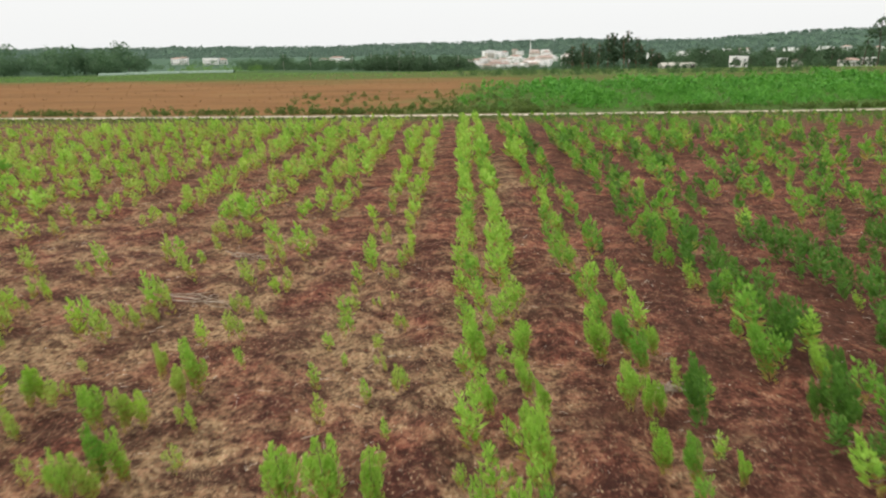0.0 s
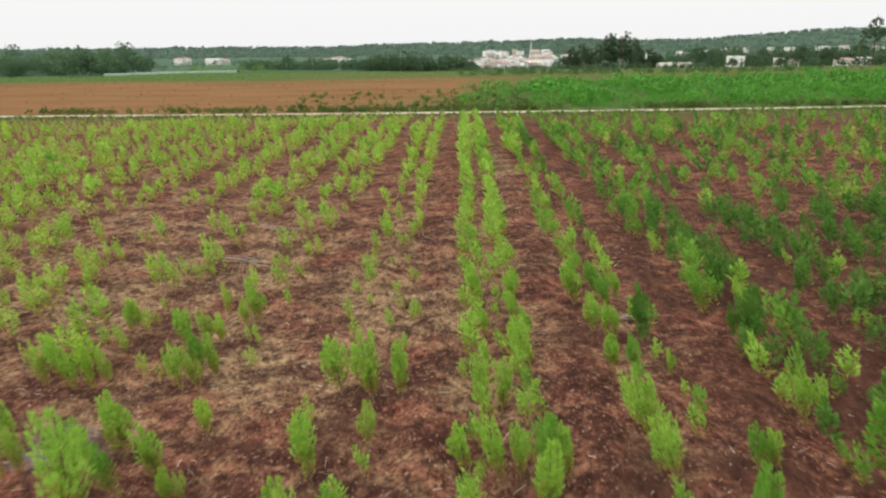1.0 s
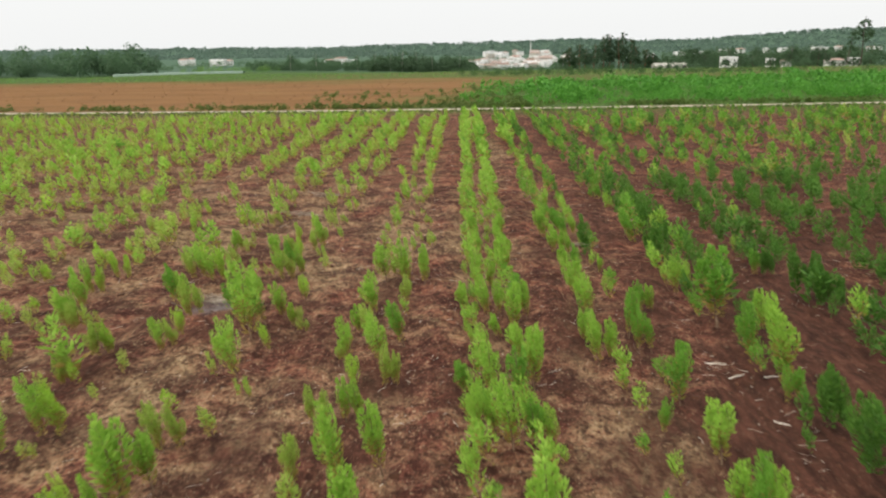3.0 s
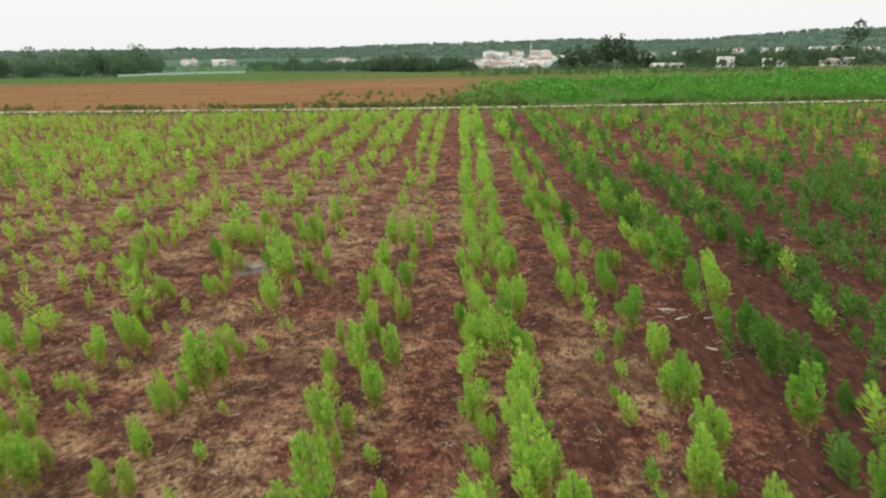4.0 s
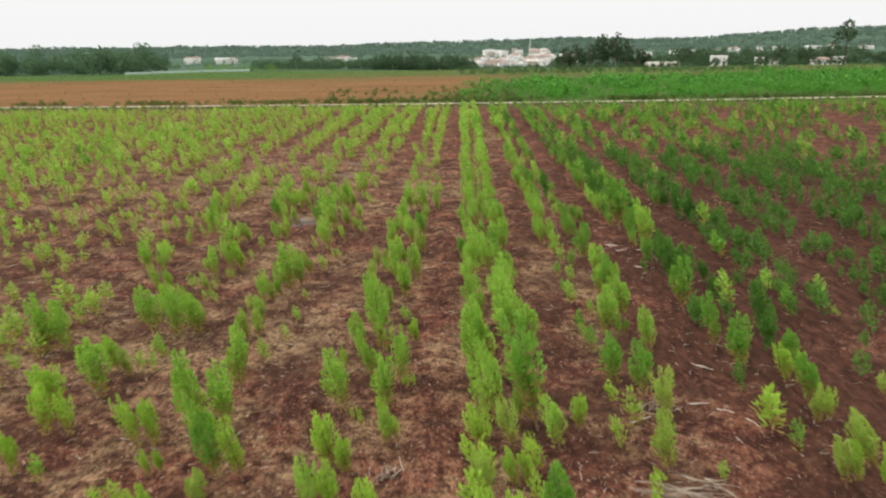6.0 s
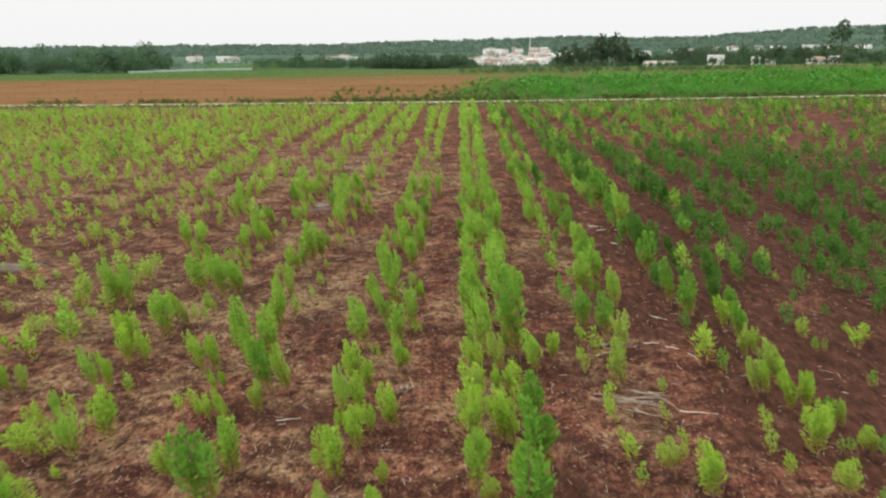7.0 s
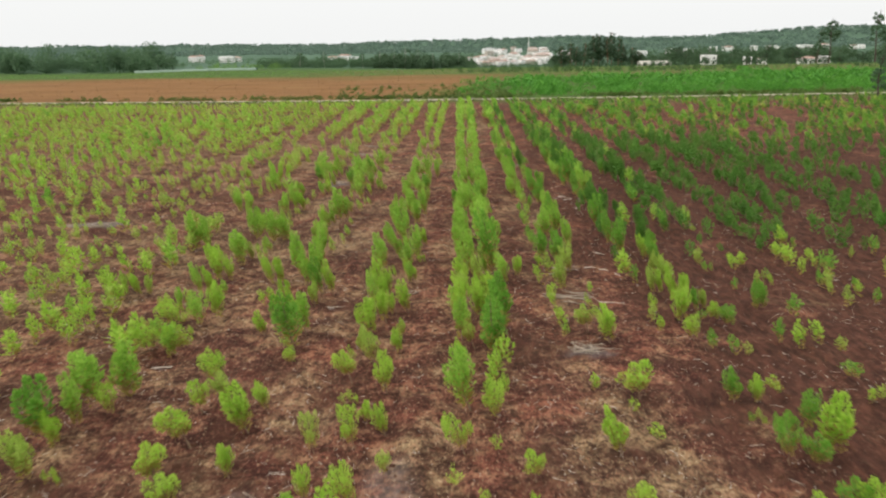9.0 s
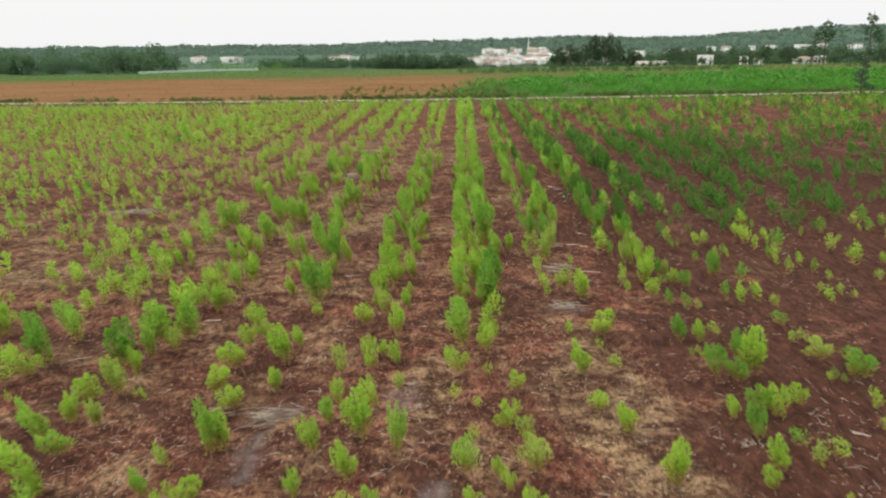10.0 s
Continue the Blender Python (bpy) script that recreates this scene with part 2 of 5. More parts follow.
def land(x, y):
    """Height of the ground."""
    x, y = np.asarray(x, float), np.asarray(y, float)
    z = np.interp(y, [-500, 235, 480, 560, 960, 1220, 1500, 1800, 2500, 3000, 4500], [0, 0, -7.5, -10, -13.5, -35, -16, -22, -30, -45, -80])
    z = z + np.clip((x - 150) / 100, 0, 1) * 6 * np.exp(-(((y - 950) / 180) ** 2))
    z = z + np.exp(-(((x - 110) / 150) ** 4)) * np.interp(y, [500, 960, 1230], [0, -12.5, 0])
    crest = np.exp(-(((y - 2500) / 420) ** 2))
    z = z + crest * (np.interp(x, [-1540, -723, -373, -62, 210, 424, 600, 800, 990, 1180, 1510], [28, 26, 23, 31, 34, 39, 31, 33, 43, 57, 60]) + 1.5 * wave(x, y, 300, 5))
    far = np.clip((y - 260) / 500, 0, 1)
    z = z + far * 1.5 * wave(x, y, 300, 6)
    inside = (y < 108) & (y > -300)
    ph = (x - PAIR0 - LEANX * (y + 10)) / PAIR
    near = np.clip(1 - np.abs(x) / 150, 0, 1) * inside
    z = z + near * (0.07 * np.cos(4 * np.pi * ph) + 0.05 * wave(x, y, 2.2, 8) + 0.05 * wave(x, y, 0.9, 9))
    return z


# grey ashy patches: x, y, half width, half length, strength
ASH = [(-8.2, -44.3, 0.5, 1.8, 0.5), (-1.6, -46.6, 0.4, 0.9, 0.5), (-8.0, -41.0, 1.2, 0.6, 0.4), (-28.6, -4.2, 2.4, 0.9, 0.9), (-11.7, 11.2, 1.1, 0.9, 0.9), (-3.0, -39.8, 0.8, 1.6, 0.35), (5.3, -29.6, 1.0, 0.6, 0.6)]
# patches of dry straw: x, y, half width, half length, strength
PATCHES = [
    (-3.1, 23.2, 1.6, 3.0, 0.24), (-1.4, 21.9, 1.2, 3.5, 0.3), (-5.4, 26.6, 1.6, 4.0, 0.2), (-0.4, 24.0, 0.7, 9.0, 0.22), (-10.0, 30.0, 2.0, 4.0, 0.15), (4.2, 62.0, 1.3, 10.0, 0.45),
    (-7.6, 16.5, 1.6, 2.6, 0.45), (-2.5, 24.4, 1.0, 3.0, 0.2), (3.8, 1.0, 1.3, 6.0, 0.24), (-11.8, 2.9, 2.2, 2.5, 0.35), (-16.0, 23.6, 3.0, 3.0, 0.3),
    (-7.2, 0.6, 1.5, 4.0, 0.25), (-8.0, -9.6, 1.9, 3.0, 0.45), (5.6, -2.2, 1.2, 3.6, 0.5), (-14.0, -11.5, 2.5, 2.0, 0.4), (5.6, -40.2, 1.9, 5.0, 0.75), (6.6, -46.8, 1.8, 1.6, 0.8),
    (-1.6, -40.2, 1.1, 3.0, 0.3), (-26.0, -22.0, 5.0, 2.5, 0.35), (19.4, -23.0, 3.0, 1.5, 0.35),
]


def straw_and_haze(x, y):
    """How much straw colour covers the soil, about 0 to 1: dry straw, and lightening for distance haze."""
    c = 0.18 + 0.13 * wave(x, y, 9, 21) + 0.10 * wave(x, y, 2.6, 22) + 0.07 * wave(x, y, 1.1, 23)
    for px, py, hx, hy, s in PATCHES:
        c = c + s * np.exp(-((((x - px) / hx) ** 2 + ((y - py) / hy) ** 2) ** 1.5))
    # Straw colour added with distance lightens the soil in place of haze.
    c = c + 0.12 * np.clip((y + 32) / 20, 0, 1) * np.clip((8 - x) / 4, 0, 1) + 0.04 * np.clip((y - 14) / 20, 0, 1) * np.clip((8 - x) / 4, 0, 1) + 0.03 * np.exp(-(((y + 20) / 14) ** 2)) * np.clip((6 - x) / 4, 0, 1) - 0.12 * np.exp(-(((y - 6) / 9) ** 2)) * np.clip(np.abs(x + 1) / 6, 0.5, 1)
    lane = 0.5 - 0.5 * np.cos(2 * np.pi * (x - PAIR0 - LEANX * (y + 10)) / PAIR)  # the clean strip between two pairs of rows
    c = c - 0.13 * lane**2 * np.clip((y + 34) / 10, 0, 1) * np.clip((x + 9) / 4, 0, 1) - 0.12 * np.clip((y - 34) / 25, 0, 1)
    return c - 0.14 * np.clip((x - 5 + 2.5 * wave(x, y, 9, 27)) / 7, 0, 1)


def spread(start, stop, step, far, grow):
    out = list(np.arange(start, stop, step))
    while out[-1] < far:
        step *= grow
        out.append(out[-1] + step)
    return np.array(out)


def build_ground():
    right = spread(0, 30, 0.45, 3600, 1.1)
    xs = np.concatenate([-right[:0:-1], right])
    ys = np.concatenate([-np.array(spread(60, 61, 1, 500, 1.3))[::-1], np.arange(-59.5, 60, 0.42), spread(60, 130, 0.8, 4700, 1.05)])
    gx, gy = np.meshgrid(xs, ys)
    gz = land(gx, gy)
    ny, nx = gx.shape
    i, j = np.meshgrid(np.arange(ny - 1), np.arange(nx - 1), indexing="ij")
    faces = np.stack([i * nx + j, i * nx + j + 1, (i + 1) * nx + j + 1, (i + 1) * nx + j], -1).reshape(-1, 4)
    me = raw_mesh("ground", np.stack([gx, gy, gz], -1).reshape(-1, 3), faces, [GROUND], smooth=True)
    straw = straw_and_haze(gx, gy)
    # Dark soil, plus painted vignetting at the sides and haze lightening far off.
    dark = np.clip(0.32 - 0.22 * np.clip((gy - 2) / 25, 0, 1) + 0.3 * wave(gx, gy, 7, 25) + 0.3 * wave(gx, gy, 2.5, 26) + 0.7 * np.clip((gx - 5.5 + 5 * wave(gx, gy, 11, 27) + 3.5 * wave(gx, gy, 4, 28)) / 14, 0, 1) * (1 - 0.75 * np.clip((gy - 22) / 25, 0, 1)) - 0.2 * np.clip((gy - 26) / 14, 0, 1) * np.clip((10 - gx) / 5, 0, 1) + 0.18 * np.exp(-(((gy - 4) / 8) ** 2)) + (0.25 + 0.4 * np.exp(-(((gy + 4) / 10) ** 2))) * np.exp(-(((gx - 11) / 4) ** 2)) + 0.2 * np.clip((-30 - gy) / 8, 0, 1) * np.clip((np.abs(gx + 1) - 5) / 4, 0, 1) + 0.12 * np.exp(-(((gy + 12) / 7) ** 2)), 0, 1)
    ash = 0 * gx
    for ax, ay, hx, hy, strength in ASH:
        ash = np.maximum(ash, strength * np.clip(1.35 - ((gx - ax) / hx) ** 2 - ((gy - ay) / hy) ** 2 + 0.5 * wave(gx, gy, 0.9, 29), 0, 1))
    rim = road_y(gx)
    beyond = np.clip((gy - rim - 1) / 3, 0, 1)
    edge = 232 + 5 * wave(gx, gx * 0, 150, 31)
    fallow = beyond * np.clip((edge + 14 - gy + 8 * wave(gx, gy, 40, 43)) / 34, 0, 1) * np.clip((8 - gx + 0.2 * (gy - 115) + 9 * wave(gx, gy, 25, 41) + 5 * wave(gx, gy, 8, 42)) / 26, 0, 1)
    fallow = np.maximum(fallow, 0.25 * np.clip((gy - crop_edge(gx)) / 4, 0, 1) * np.clip((edge + 8 - gy) / 8, 0, 1) * np.clip(gx / 10, 0, 1))
    fallow = np.maximum(fallow, 0.18 * np.clip((gx + 90) / 40, 0, 1) * np.clip((gy - 215) / 20, 0, 1) * np.clip((480 - gy) / 60, 0, 1))
    verge = np.exp(-(((gy - rim + 5) / (5 + 6 * np.clip((gx - 5) / 20, 0, 1))) ** 2)) * 0.55
    green = np.clip(beyond + verge, 0, 1)
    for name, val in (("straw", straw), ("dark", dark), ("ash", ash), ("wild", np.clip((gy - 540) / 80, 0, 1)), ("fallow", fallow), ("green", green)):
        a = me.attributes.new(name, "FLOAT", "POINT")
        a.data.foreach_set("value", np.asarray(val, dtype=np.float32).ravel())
    return tagged(new("ground", me), "red-brown ploughed soil with dry straw patches", "ground", kind="structure")


build_ground()


def build_road():
    xs = np.arange(-260, 261, 2.0)
    rows = []
    for d, up in ((-ROAD_HALF - 0.5, -0.05), (-ROAD_HALF, 0.09), (-0.5, 0.12), (0.5, 0.12), (ROAD_HALF, 0.09), (ROAD_HALF + 0.5, -0.05)):
        y = road_y(xs) + d + 0.25 * wave(xs, xs * 0 + d, 17, 40)
        rows.append(np.stack([xs, y, land(xs, y) + up], -1))
    v = np.stack(rows, 0)
    nr, nx = v.shape[:2]
    i, j = np.meshgrid(np.arange(nr - 1), np.arange(nx - 1), indexing="ij")
    f = np.stack([i * nx + j, i * nx + j + 1, (i + 1) * nx + j + 1, (i + 1) * nx + j], -1).reshape(-1, 4)
    return tagged(new("road", raw_mesh("road", v.reshape(-1, 3), f, [ROADDUST], smooth=True)), "pale dusty dirt track across the fields", "road", kind="structure")


build_road()


# ---- saplings ----
def sapling_geometry(seed, shoots, leaves, reach, leaf, bare, bushy):
    """Stem, crown and lower leaves of a young tree, one metre high: a flame of upswept shoots on a short bare stem.
    bare: height of the clear stem; bushy: 0 for a pointed flame, 1 for a round head."""
    r = np.random.default_rng(seed)
    stems, cb, cw, cl, lb, lw, ll = [], [], [], [], [], [], []

    def girth(z):
        k = np.clip((z - bare) / (1 - bare), 0, 1)
        flame = np.minimum(1, 0.5 + 1.5 * k) * np.clip(1.1 - 0.9 * k, 0, 1)
        ball = np.sin(np.pi * np.clip(0.12 + 0.84 * k, 0, 1)) ** 0.7
        return reach * (flame * (1 - bushy) + ball * bushy)

    for s in range(shoots):
        lead = s == 0
        ang = s * 2.4 + r.uniform(-0.5, 0.5)
        start = 0.0 if lead else bare + (0.5 - bare) * (s - 0.5) / shoots + r.uniform(-0.03, 0.03)
        top = 0.98 if lead else r.uniform(0.72, 0.97) if s % 3 else start + r.uniform(0.3, 0.5)
        u = np.linspace(0, 1, 7)
        z = start + (top - start) * u
        out = np.zeros(7) if lead else np.minimum(1, u * 2.2) ** 0.8 * girth(start + 0.45 * (top - start)) * r.uniform(0.6, 1.0) * (1 + 0.1 * u)
        wob = 0.015 * np.sin(u * 4 + r.uniform(0, 6)) * u
        bow = -0.05 * z**2  # the tips are bent by the wind
        pts = np.stack([np.cos(ang) * out + wob + bow, np.sin(ang) * out + wob * 0.6, z], -1)
        if lead:
            stems.append(tube(pts, np.linspace(0.014, 0.003, 7), 5))
        n = int(leaves * (1.3 if lead else 0.9))
        w = r.uniform(0.0, 1.0, n) ** 0.9
        from_z = max(start, bare)
        zz = from_z + (top - from_z) * w
        p = np.stack([np.interp(zz, pts[:, 2], pts[:, c]) for c in range(3)], -1)
        a = r.uniform(0, 6.28, n)
        rise = r.uniform(0.3, 1.5, n) + 2.2 * w**4
        d = unit(np.stack([np.cos(a), np.sin(a), rise], -1))
        sleeve = (0.045 + 0.05 * bushy) * np.sqrt(np.clip(1.06 - w**3, 0.05, 1))  # each shoot a round-tipped candle
        off = sleeve * np.sqrt(r.uniform(0.05, 1.0, n))
        p = p + np.stack([np.cos(a) * off, np.sin(a) * off, off * 0.3], -1)
        size = leaf * r.uniform(0.65, 1.35, n) * (1.05 - 0.35 * w)
        low = (p[:, 2] + r.normal(0, 0.17, n)) < bare + 0.33
        sparse = low & (r.uniform(0, 1, n) < 0.45)
        p, d, size, low = p[~sparse], d[~sparse], size[~sparse], low[~sparse]
        cb.append(p[~low]), cw.append(d[~low]), cl.append(size[~low])
        lb.append(p[low]), lw.append(d[low]), ll.append(size[low])
    cat = np.concatenate
    up = np.array([0, 0, 1.0])
    crown = leaf_quads(r, cat(cb), cat(cw), cat(cl), cat(cl) * 0.34, cat(cw) * (1, 1, 0) + up)
    low = leaf_quads(r, cat(lb), cat(lw), cat(ll), cat(ll) * 0.34, cat(lw) * (1, 1, 0) + up)
    return join(stems), crown, low


# shoots, reach of the side shoots, clear stem, roundness of the head
UPRIGHT = [(6, 0.17, 0.08, 0.0), (8, 0.2, 0.06, 0.1), (4, 0.14, 0.1, 0.0), (9, 0.22, 0.07, 0.15), (7, 0.19, 0.05, 0.1), (6, 0.16, 0.12, 0.0), (5, 0.15, 0.07, 0.0), (10, 0.23, 0.09, 0.2)]
ROUND = [(6, 0.2, 0.24, 0.7), (7, 0.23, 0.18, 0.8), (5, 0.18, 0.3, 0.6), (8, 0.25, 0.15, 0.9)]
MODELS = []
for i, (shoots, reach, bare, bushy) in enumerate(UPRIGHT + ROUND):
    full = sapling_geometry(100 + i, shoots, 1700 // (shoots + 1), reach, 0.072, bare, bushy)
    half = sapling_geometry(300 + i, shoots, 230 // (shoots + 1), reach, 0.145, bare, bushy)
    thin = sapling_geometry(200 + i, min(shoots, 5), 84 // (min(shoots, 5) + 1), reach, 0.25, bare, bushy)
    across = [2 * np.percentile(np.hypot(g[1][0][:, 0], g[1][0][:, 1]), 93) for g in (full, thin, half, full)]
    meshes = (raw_mesh("stem", *full[0], [BARK], smooth=True), raw_mesh("crown", *full[1], [CROWN]), raw_mesh("lower_leaves", *full[2], [LOWLEAF]))
    slim = (*join([thin[1], thin[2]]), np.r_[np.zeros(len(thin[1][1])), np.ones(len(thin[2][1]))])
    whole = (*join([full[1], full[2]]), np.r_[np.zeros(len(full[1][1])), np.ones(len(full[2][1]))])
    rich = (*join([half[1], half[2]]), np.r_[np.zeros(len(half[1][1])), np.ones(len(half[2][1]))])
    MODELS.append((meshes, slim, rich, whole, across))

FILLED = {}
FAR = {"v": [], "f": [], "w": [], "n": 0}
rng = np.random.default_rng(7)


TONES = [(CROWN, "bright green"), (LOWLEAF, "yellowing"), (DARKCROWN, "dark green"), (LIMECROWN, "lime green"), (OLIVECROWN, "olive green"), (MIDCROWN, "deep green")]


def tone(x, y, h):
    """Which green a sapling has: dark in the lush part of the field, with vignetting painted in by more dark leaves to
    the right; lime where the plants are youngest.
    """
    u = rng.uniform()
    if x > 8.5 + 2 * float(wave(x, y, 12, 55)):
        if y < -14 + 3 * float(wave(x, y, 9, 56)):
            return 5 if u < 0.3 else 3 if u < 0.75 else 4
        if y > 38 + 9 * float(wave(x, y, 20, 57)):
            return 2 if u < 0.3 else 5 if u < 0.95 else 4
        # The rising share of dark leaves also puts vignetting into the colour.
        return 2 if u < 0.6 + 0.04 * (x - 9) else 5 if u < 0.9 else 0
    if y < -16 + 6 * float(wave(x, y, 6, 59)) and h < 2.2:
        return 3 if u < 0.75 else 0 if u < 0.85 else 4
    if x > 3:
        return 5 if u < 0.35 else 0
    if x > -1.5 or h > 1.9:
        return 0 if u < 0.85 else 5
    return 4 if u < 0.6 else 0 if u < 0.85 else 3


def join_far(form, lod, x, y, h, wide, turn):
    """One more plant of the joined rows. lod: 1 coarse, 2 middling, 3 full."""
    v, f, w = MODELS[form][lod]
    fat = wide / MODELS[form][4][lod]
    t = tone(x, y, h)
    w = np.where((w == 0) | (t == 2), t, w)
    c, s = math.cos(turn) * fat, math.sin(turn) * fat
    lean = rng.normal(0.19, 0.08) * h  # bent over by a steady wind
    FAR["v"].append(np.stack([v[:, 0] * c - v[:, 1] * s + x - lean * v[:, 2], v[:, 0] * s + v[:, 1] * c + y, v[:, 2] * h + float(land(x, y)) - 0.02], -1))
    FAR["f"].append(f + FAR["n"])
    FAR["w"].append(w)
    FAR["n"] += len(v)


def sapling(x, y, h, wide, form, turn):
    meshes, fat = MODELS[form][0], wide / MODELS[form][4][0]
    ob = empty("sapling", Matrix.Translation((x, y, float(land(x, y)) - 0.02)) @ Matrix.Rotation(rng.normal(-0.18, 0.08), 4, "Y") @ Matrix.Rotation(turn, 4, "Z") @ Matrix.Diagonal((fat, fat, h, 1)))
    part("stem", meshes[0], ob)
    crown = part("crown", meshes[1], ob)
    shade = tone(x, y, h)
    leaf, hue = TONES[5 if shade == 2 and x < 13 else shade]
    crown.material_slots[0].link = "OBJECT"
    crown.material_slots[0].material = leaf
    part("lower_leaves", meshes[2], ob, "yellowing lower leaves")
    size = "tall" if h > 1.7 else "knee-high" if h < 0.8 else "waist-high"
    shape = "round-headed" if form >= len(UPRIGHT) else "many-shooted upright"
    return tagged(ob, f"{size} {shape} {hue} young tree in red soil", "sapling", "saplings in planted rows")


def planted(k, side, plants):
    """Saplings of one planted row: way along the row, offset from its line, height, width."""
    spots = []
    FILLED.setdefault((k, side), []).extend(p[0] for p in plants)
    for y, dx, h, wide in plants:
        grown = 1.1 if y > -26 else 1.25
        h, wide = grown * h, grown * wide
        if y < -26 and wide < 1.1 * h:  # young plants stand singly
            spots.append((y, dx, h, wide))
        elif wide > 0.72 * h:  # three plants that have grown together
            spots += [(y, dx - 0.3 * wide, h * 0.92, 0.4 * wide), (y + 0.15, dx + 0.05 * wide, h, 0.4 * wide), (y - 0.1, dx + 0.33 * wide, h * 0.8, 0.38 * wide)]
        elif wide > 0.48 * h:  # two plants that have grown together
            spots += [(y, dx - 0.24 * wide, h, 0.54 * wide), (y + 0.15, dx + 0.25 * wide, h * 0.86, 0.5 * wide)]
        else:
            spots.append((y, dx, h, wide))
    for y, dx, h, wide in spots:
        x = row_x(k, side, y) + dx
        roundish = rng.uniform() < (0.75 if y < -26 and h < 1.9 else 0.25 if h < 1.2 else 0)
        form = len(UPRIGHT) + int(rng.integers(len(ROUND))) if roundish else int(rng.integers(len(UPRIGHT)))
        turn = rng.uniform(0, 6.28)
        wide = min(max(wide, 0.4 * h), 0.85 * h) if roundish else min(max(wide, 0.26 * h), 0.45 * h if y < -26 else 0.38 * h)
        if h > 0.9 and abs(x) < 10.5 and y < 16:
            sapling(x, y, h, wide, form, turn)
        else:
            join_far(form, 3 if h > 1.2 and abs(x) < 24 and y < 24 else 2, x, y, h, wide, turn)


planted(-5, 1, [(-33.0, 0.43, 1.57, 1.33), (14.9, 1.09, 1.17, 1.08)])
planted(-4, -1, [(-38.5, 0.32, 0.84, 0.87), (-20.5, -0.25, 0.53, 0.58), (33.2, -0.95, 1.71, 0.68)])
planted(-4, 1, [(-38.3, -0.42, 1.37, 1.14), (-36.8, -0.34, 2.23, 1.03), (-33.9, -0.4, 1.97, 1.57), (-22.0, -0.6, 1.19, 0.83), (-21.3, 0.36, 1.29, 0.83), (-20.8, -0.64, 1.23, 0.85), (-12.2, 0.66, 2.65, 1.51), (-1.0, 0.39, 2.06, 1.29), (7.1, 0.66, 1.04, 0.61), (8.7, 0.63, 1.82, 0.88), (11.0, 0.13, 1.91, 0.67), (12.9, -0.18, 1.74, 0.84), (15.6, -0.07, 1.45, 0.75), (25.1, 0.45, 0.6, 0.49), (27.6, -0.76, 1.61, 1.06), (28.3, -0.43, 0.78, 0.4), (30.0, -0.52, 1.21, 0.97), (33.1, 1.03, 1.84, 0.58), (33.5, -0.27, 0.89, 0.6)])
planted(-3, -1, [(-45.0, -0.74, 0.92, 0.71), (-43.3, -0.29, 1.54, 1.1), (-41.9, 0.0, 1.24, 0.96), (-40.7, 0.09, 1.33, 0.91), (-37.2, 0.05, 2.08, 1.55), (-29.6, 0.68, 1.11, 1.19), (-28.3, 0.84, 1.03, 0.67), (-27.8, -0.05, 0.95, 0.87), (-26.2, 0.62, 1.18, 0.94), (-25.1, 0.68, 0.86, 0.73), (-24.1, -0.4, 1.01, 0.75), (-23.6, 0.22, 1.26, 0.63), (-21.5, 0.7, 1.84, 0.92), (-17.4, 0.18, 1.87, 0.85), (-10.2, 0.71, 2.21, 1.01), (-7.4, 0.72, 1.48, 0.94), (-5.4, -0.15, 1.08, 0.77), (-4.4, -1.13, 1.43, 0.82), (-4.2, 0.45, 1.02, 0.56), (-2.0, 0.73, 1.82, 0.84), (2.9, 0.34, 1.28, 0.94), (5.5, 0.26, 1.51, 1.0), (8.1, -1.89, 1.2, 0.86), (8.6, -1.4, 0.63, 0.62)])
planted(-3, -1, [(35.7, -0.13, 1.53, 1.06)])
planted(-3, 1, [(-46.8, -0.36, 1.21, 1.21), (-44.6, -0.67, 1.11, 1.12), (-42.2, -0.59, 1.05, 0.79), (-39.6, -0.9, 1.58, 1.18), (-39.6, -0.07, 0.43, 0.53), (-37.6, -0.94, 1.2, 0.96), (-36.3, -0.8, 1.86, 0.57), (-35.3, -0.01, 1.33, 0.58), (-35.0, -0.87, 2.06, 1.02), (-34.0, 0.06, 2.1, 1.33), (-29.7, 0.15, 1.44, 0.95), (-29.7, 0.79, 1.38, 0.88), (-27.2, 0.14, 0.48, 0.5), (-26.2, -0.66, 0.61, 0.59), (-26.2, 0.28, 1.65, 0.88), (-25.0, 0.71, 1.97, 0.9), (-19.0, -0.76, 1.83, 1.12), (-16.4, -0.47, 2.33, 0.9), (-14.4, -0.59, 1.63, 1.01), (-13.8, 0.11, 1.03, 0.68), (-12.5, 0.13, 1.08, 0.82), (-10.2, 0.51, 2.33, 1.48), (-9.0, 0.5, 1.4, 0.87), (-5.6, -0.02, 0.75, 0.75)])
planted(-3, 1, [(-4.4, -0.34, 1.12, 0.66), (-2.3, 0.05, 0.77, 0.42), (-0.9, 0.0, 2.0, 1.1), (6.3, 0.79, 1.33, 0.89), (7.5, 0.91, 1.27, 0.51), (9.6, 0.77, 1.7, 0.85), (10.9, -0.17, 2.01, 1.01), (15.0, -0.65, 1.83, 1.41), (15.0, 0.69, 1.69, 0.83), (18.2, -0.16, 0.99, 0.94), (20.0, -0.11, 1.34, 0.99), (20.3, 0.32, 0.98, 0.69), (25.0, -0.79, 1.8, 1.39), (26.6, -0.14, 1.21, 0.84), (27.8, 0.16, 0.77, 0.74), (28.1, 0.5, 1.85, 1.24), (32.5, 0.28, 1.68, 0.69), (40.0, 0.56, 1.21, 0.98), (40.6, -0.91, 1.05, 1.01)])
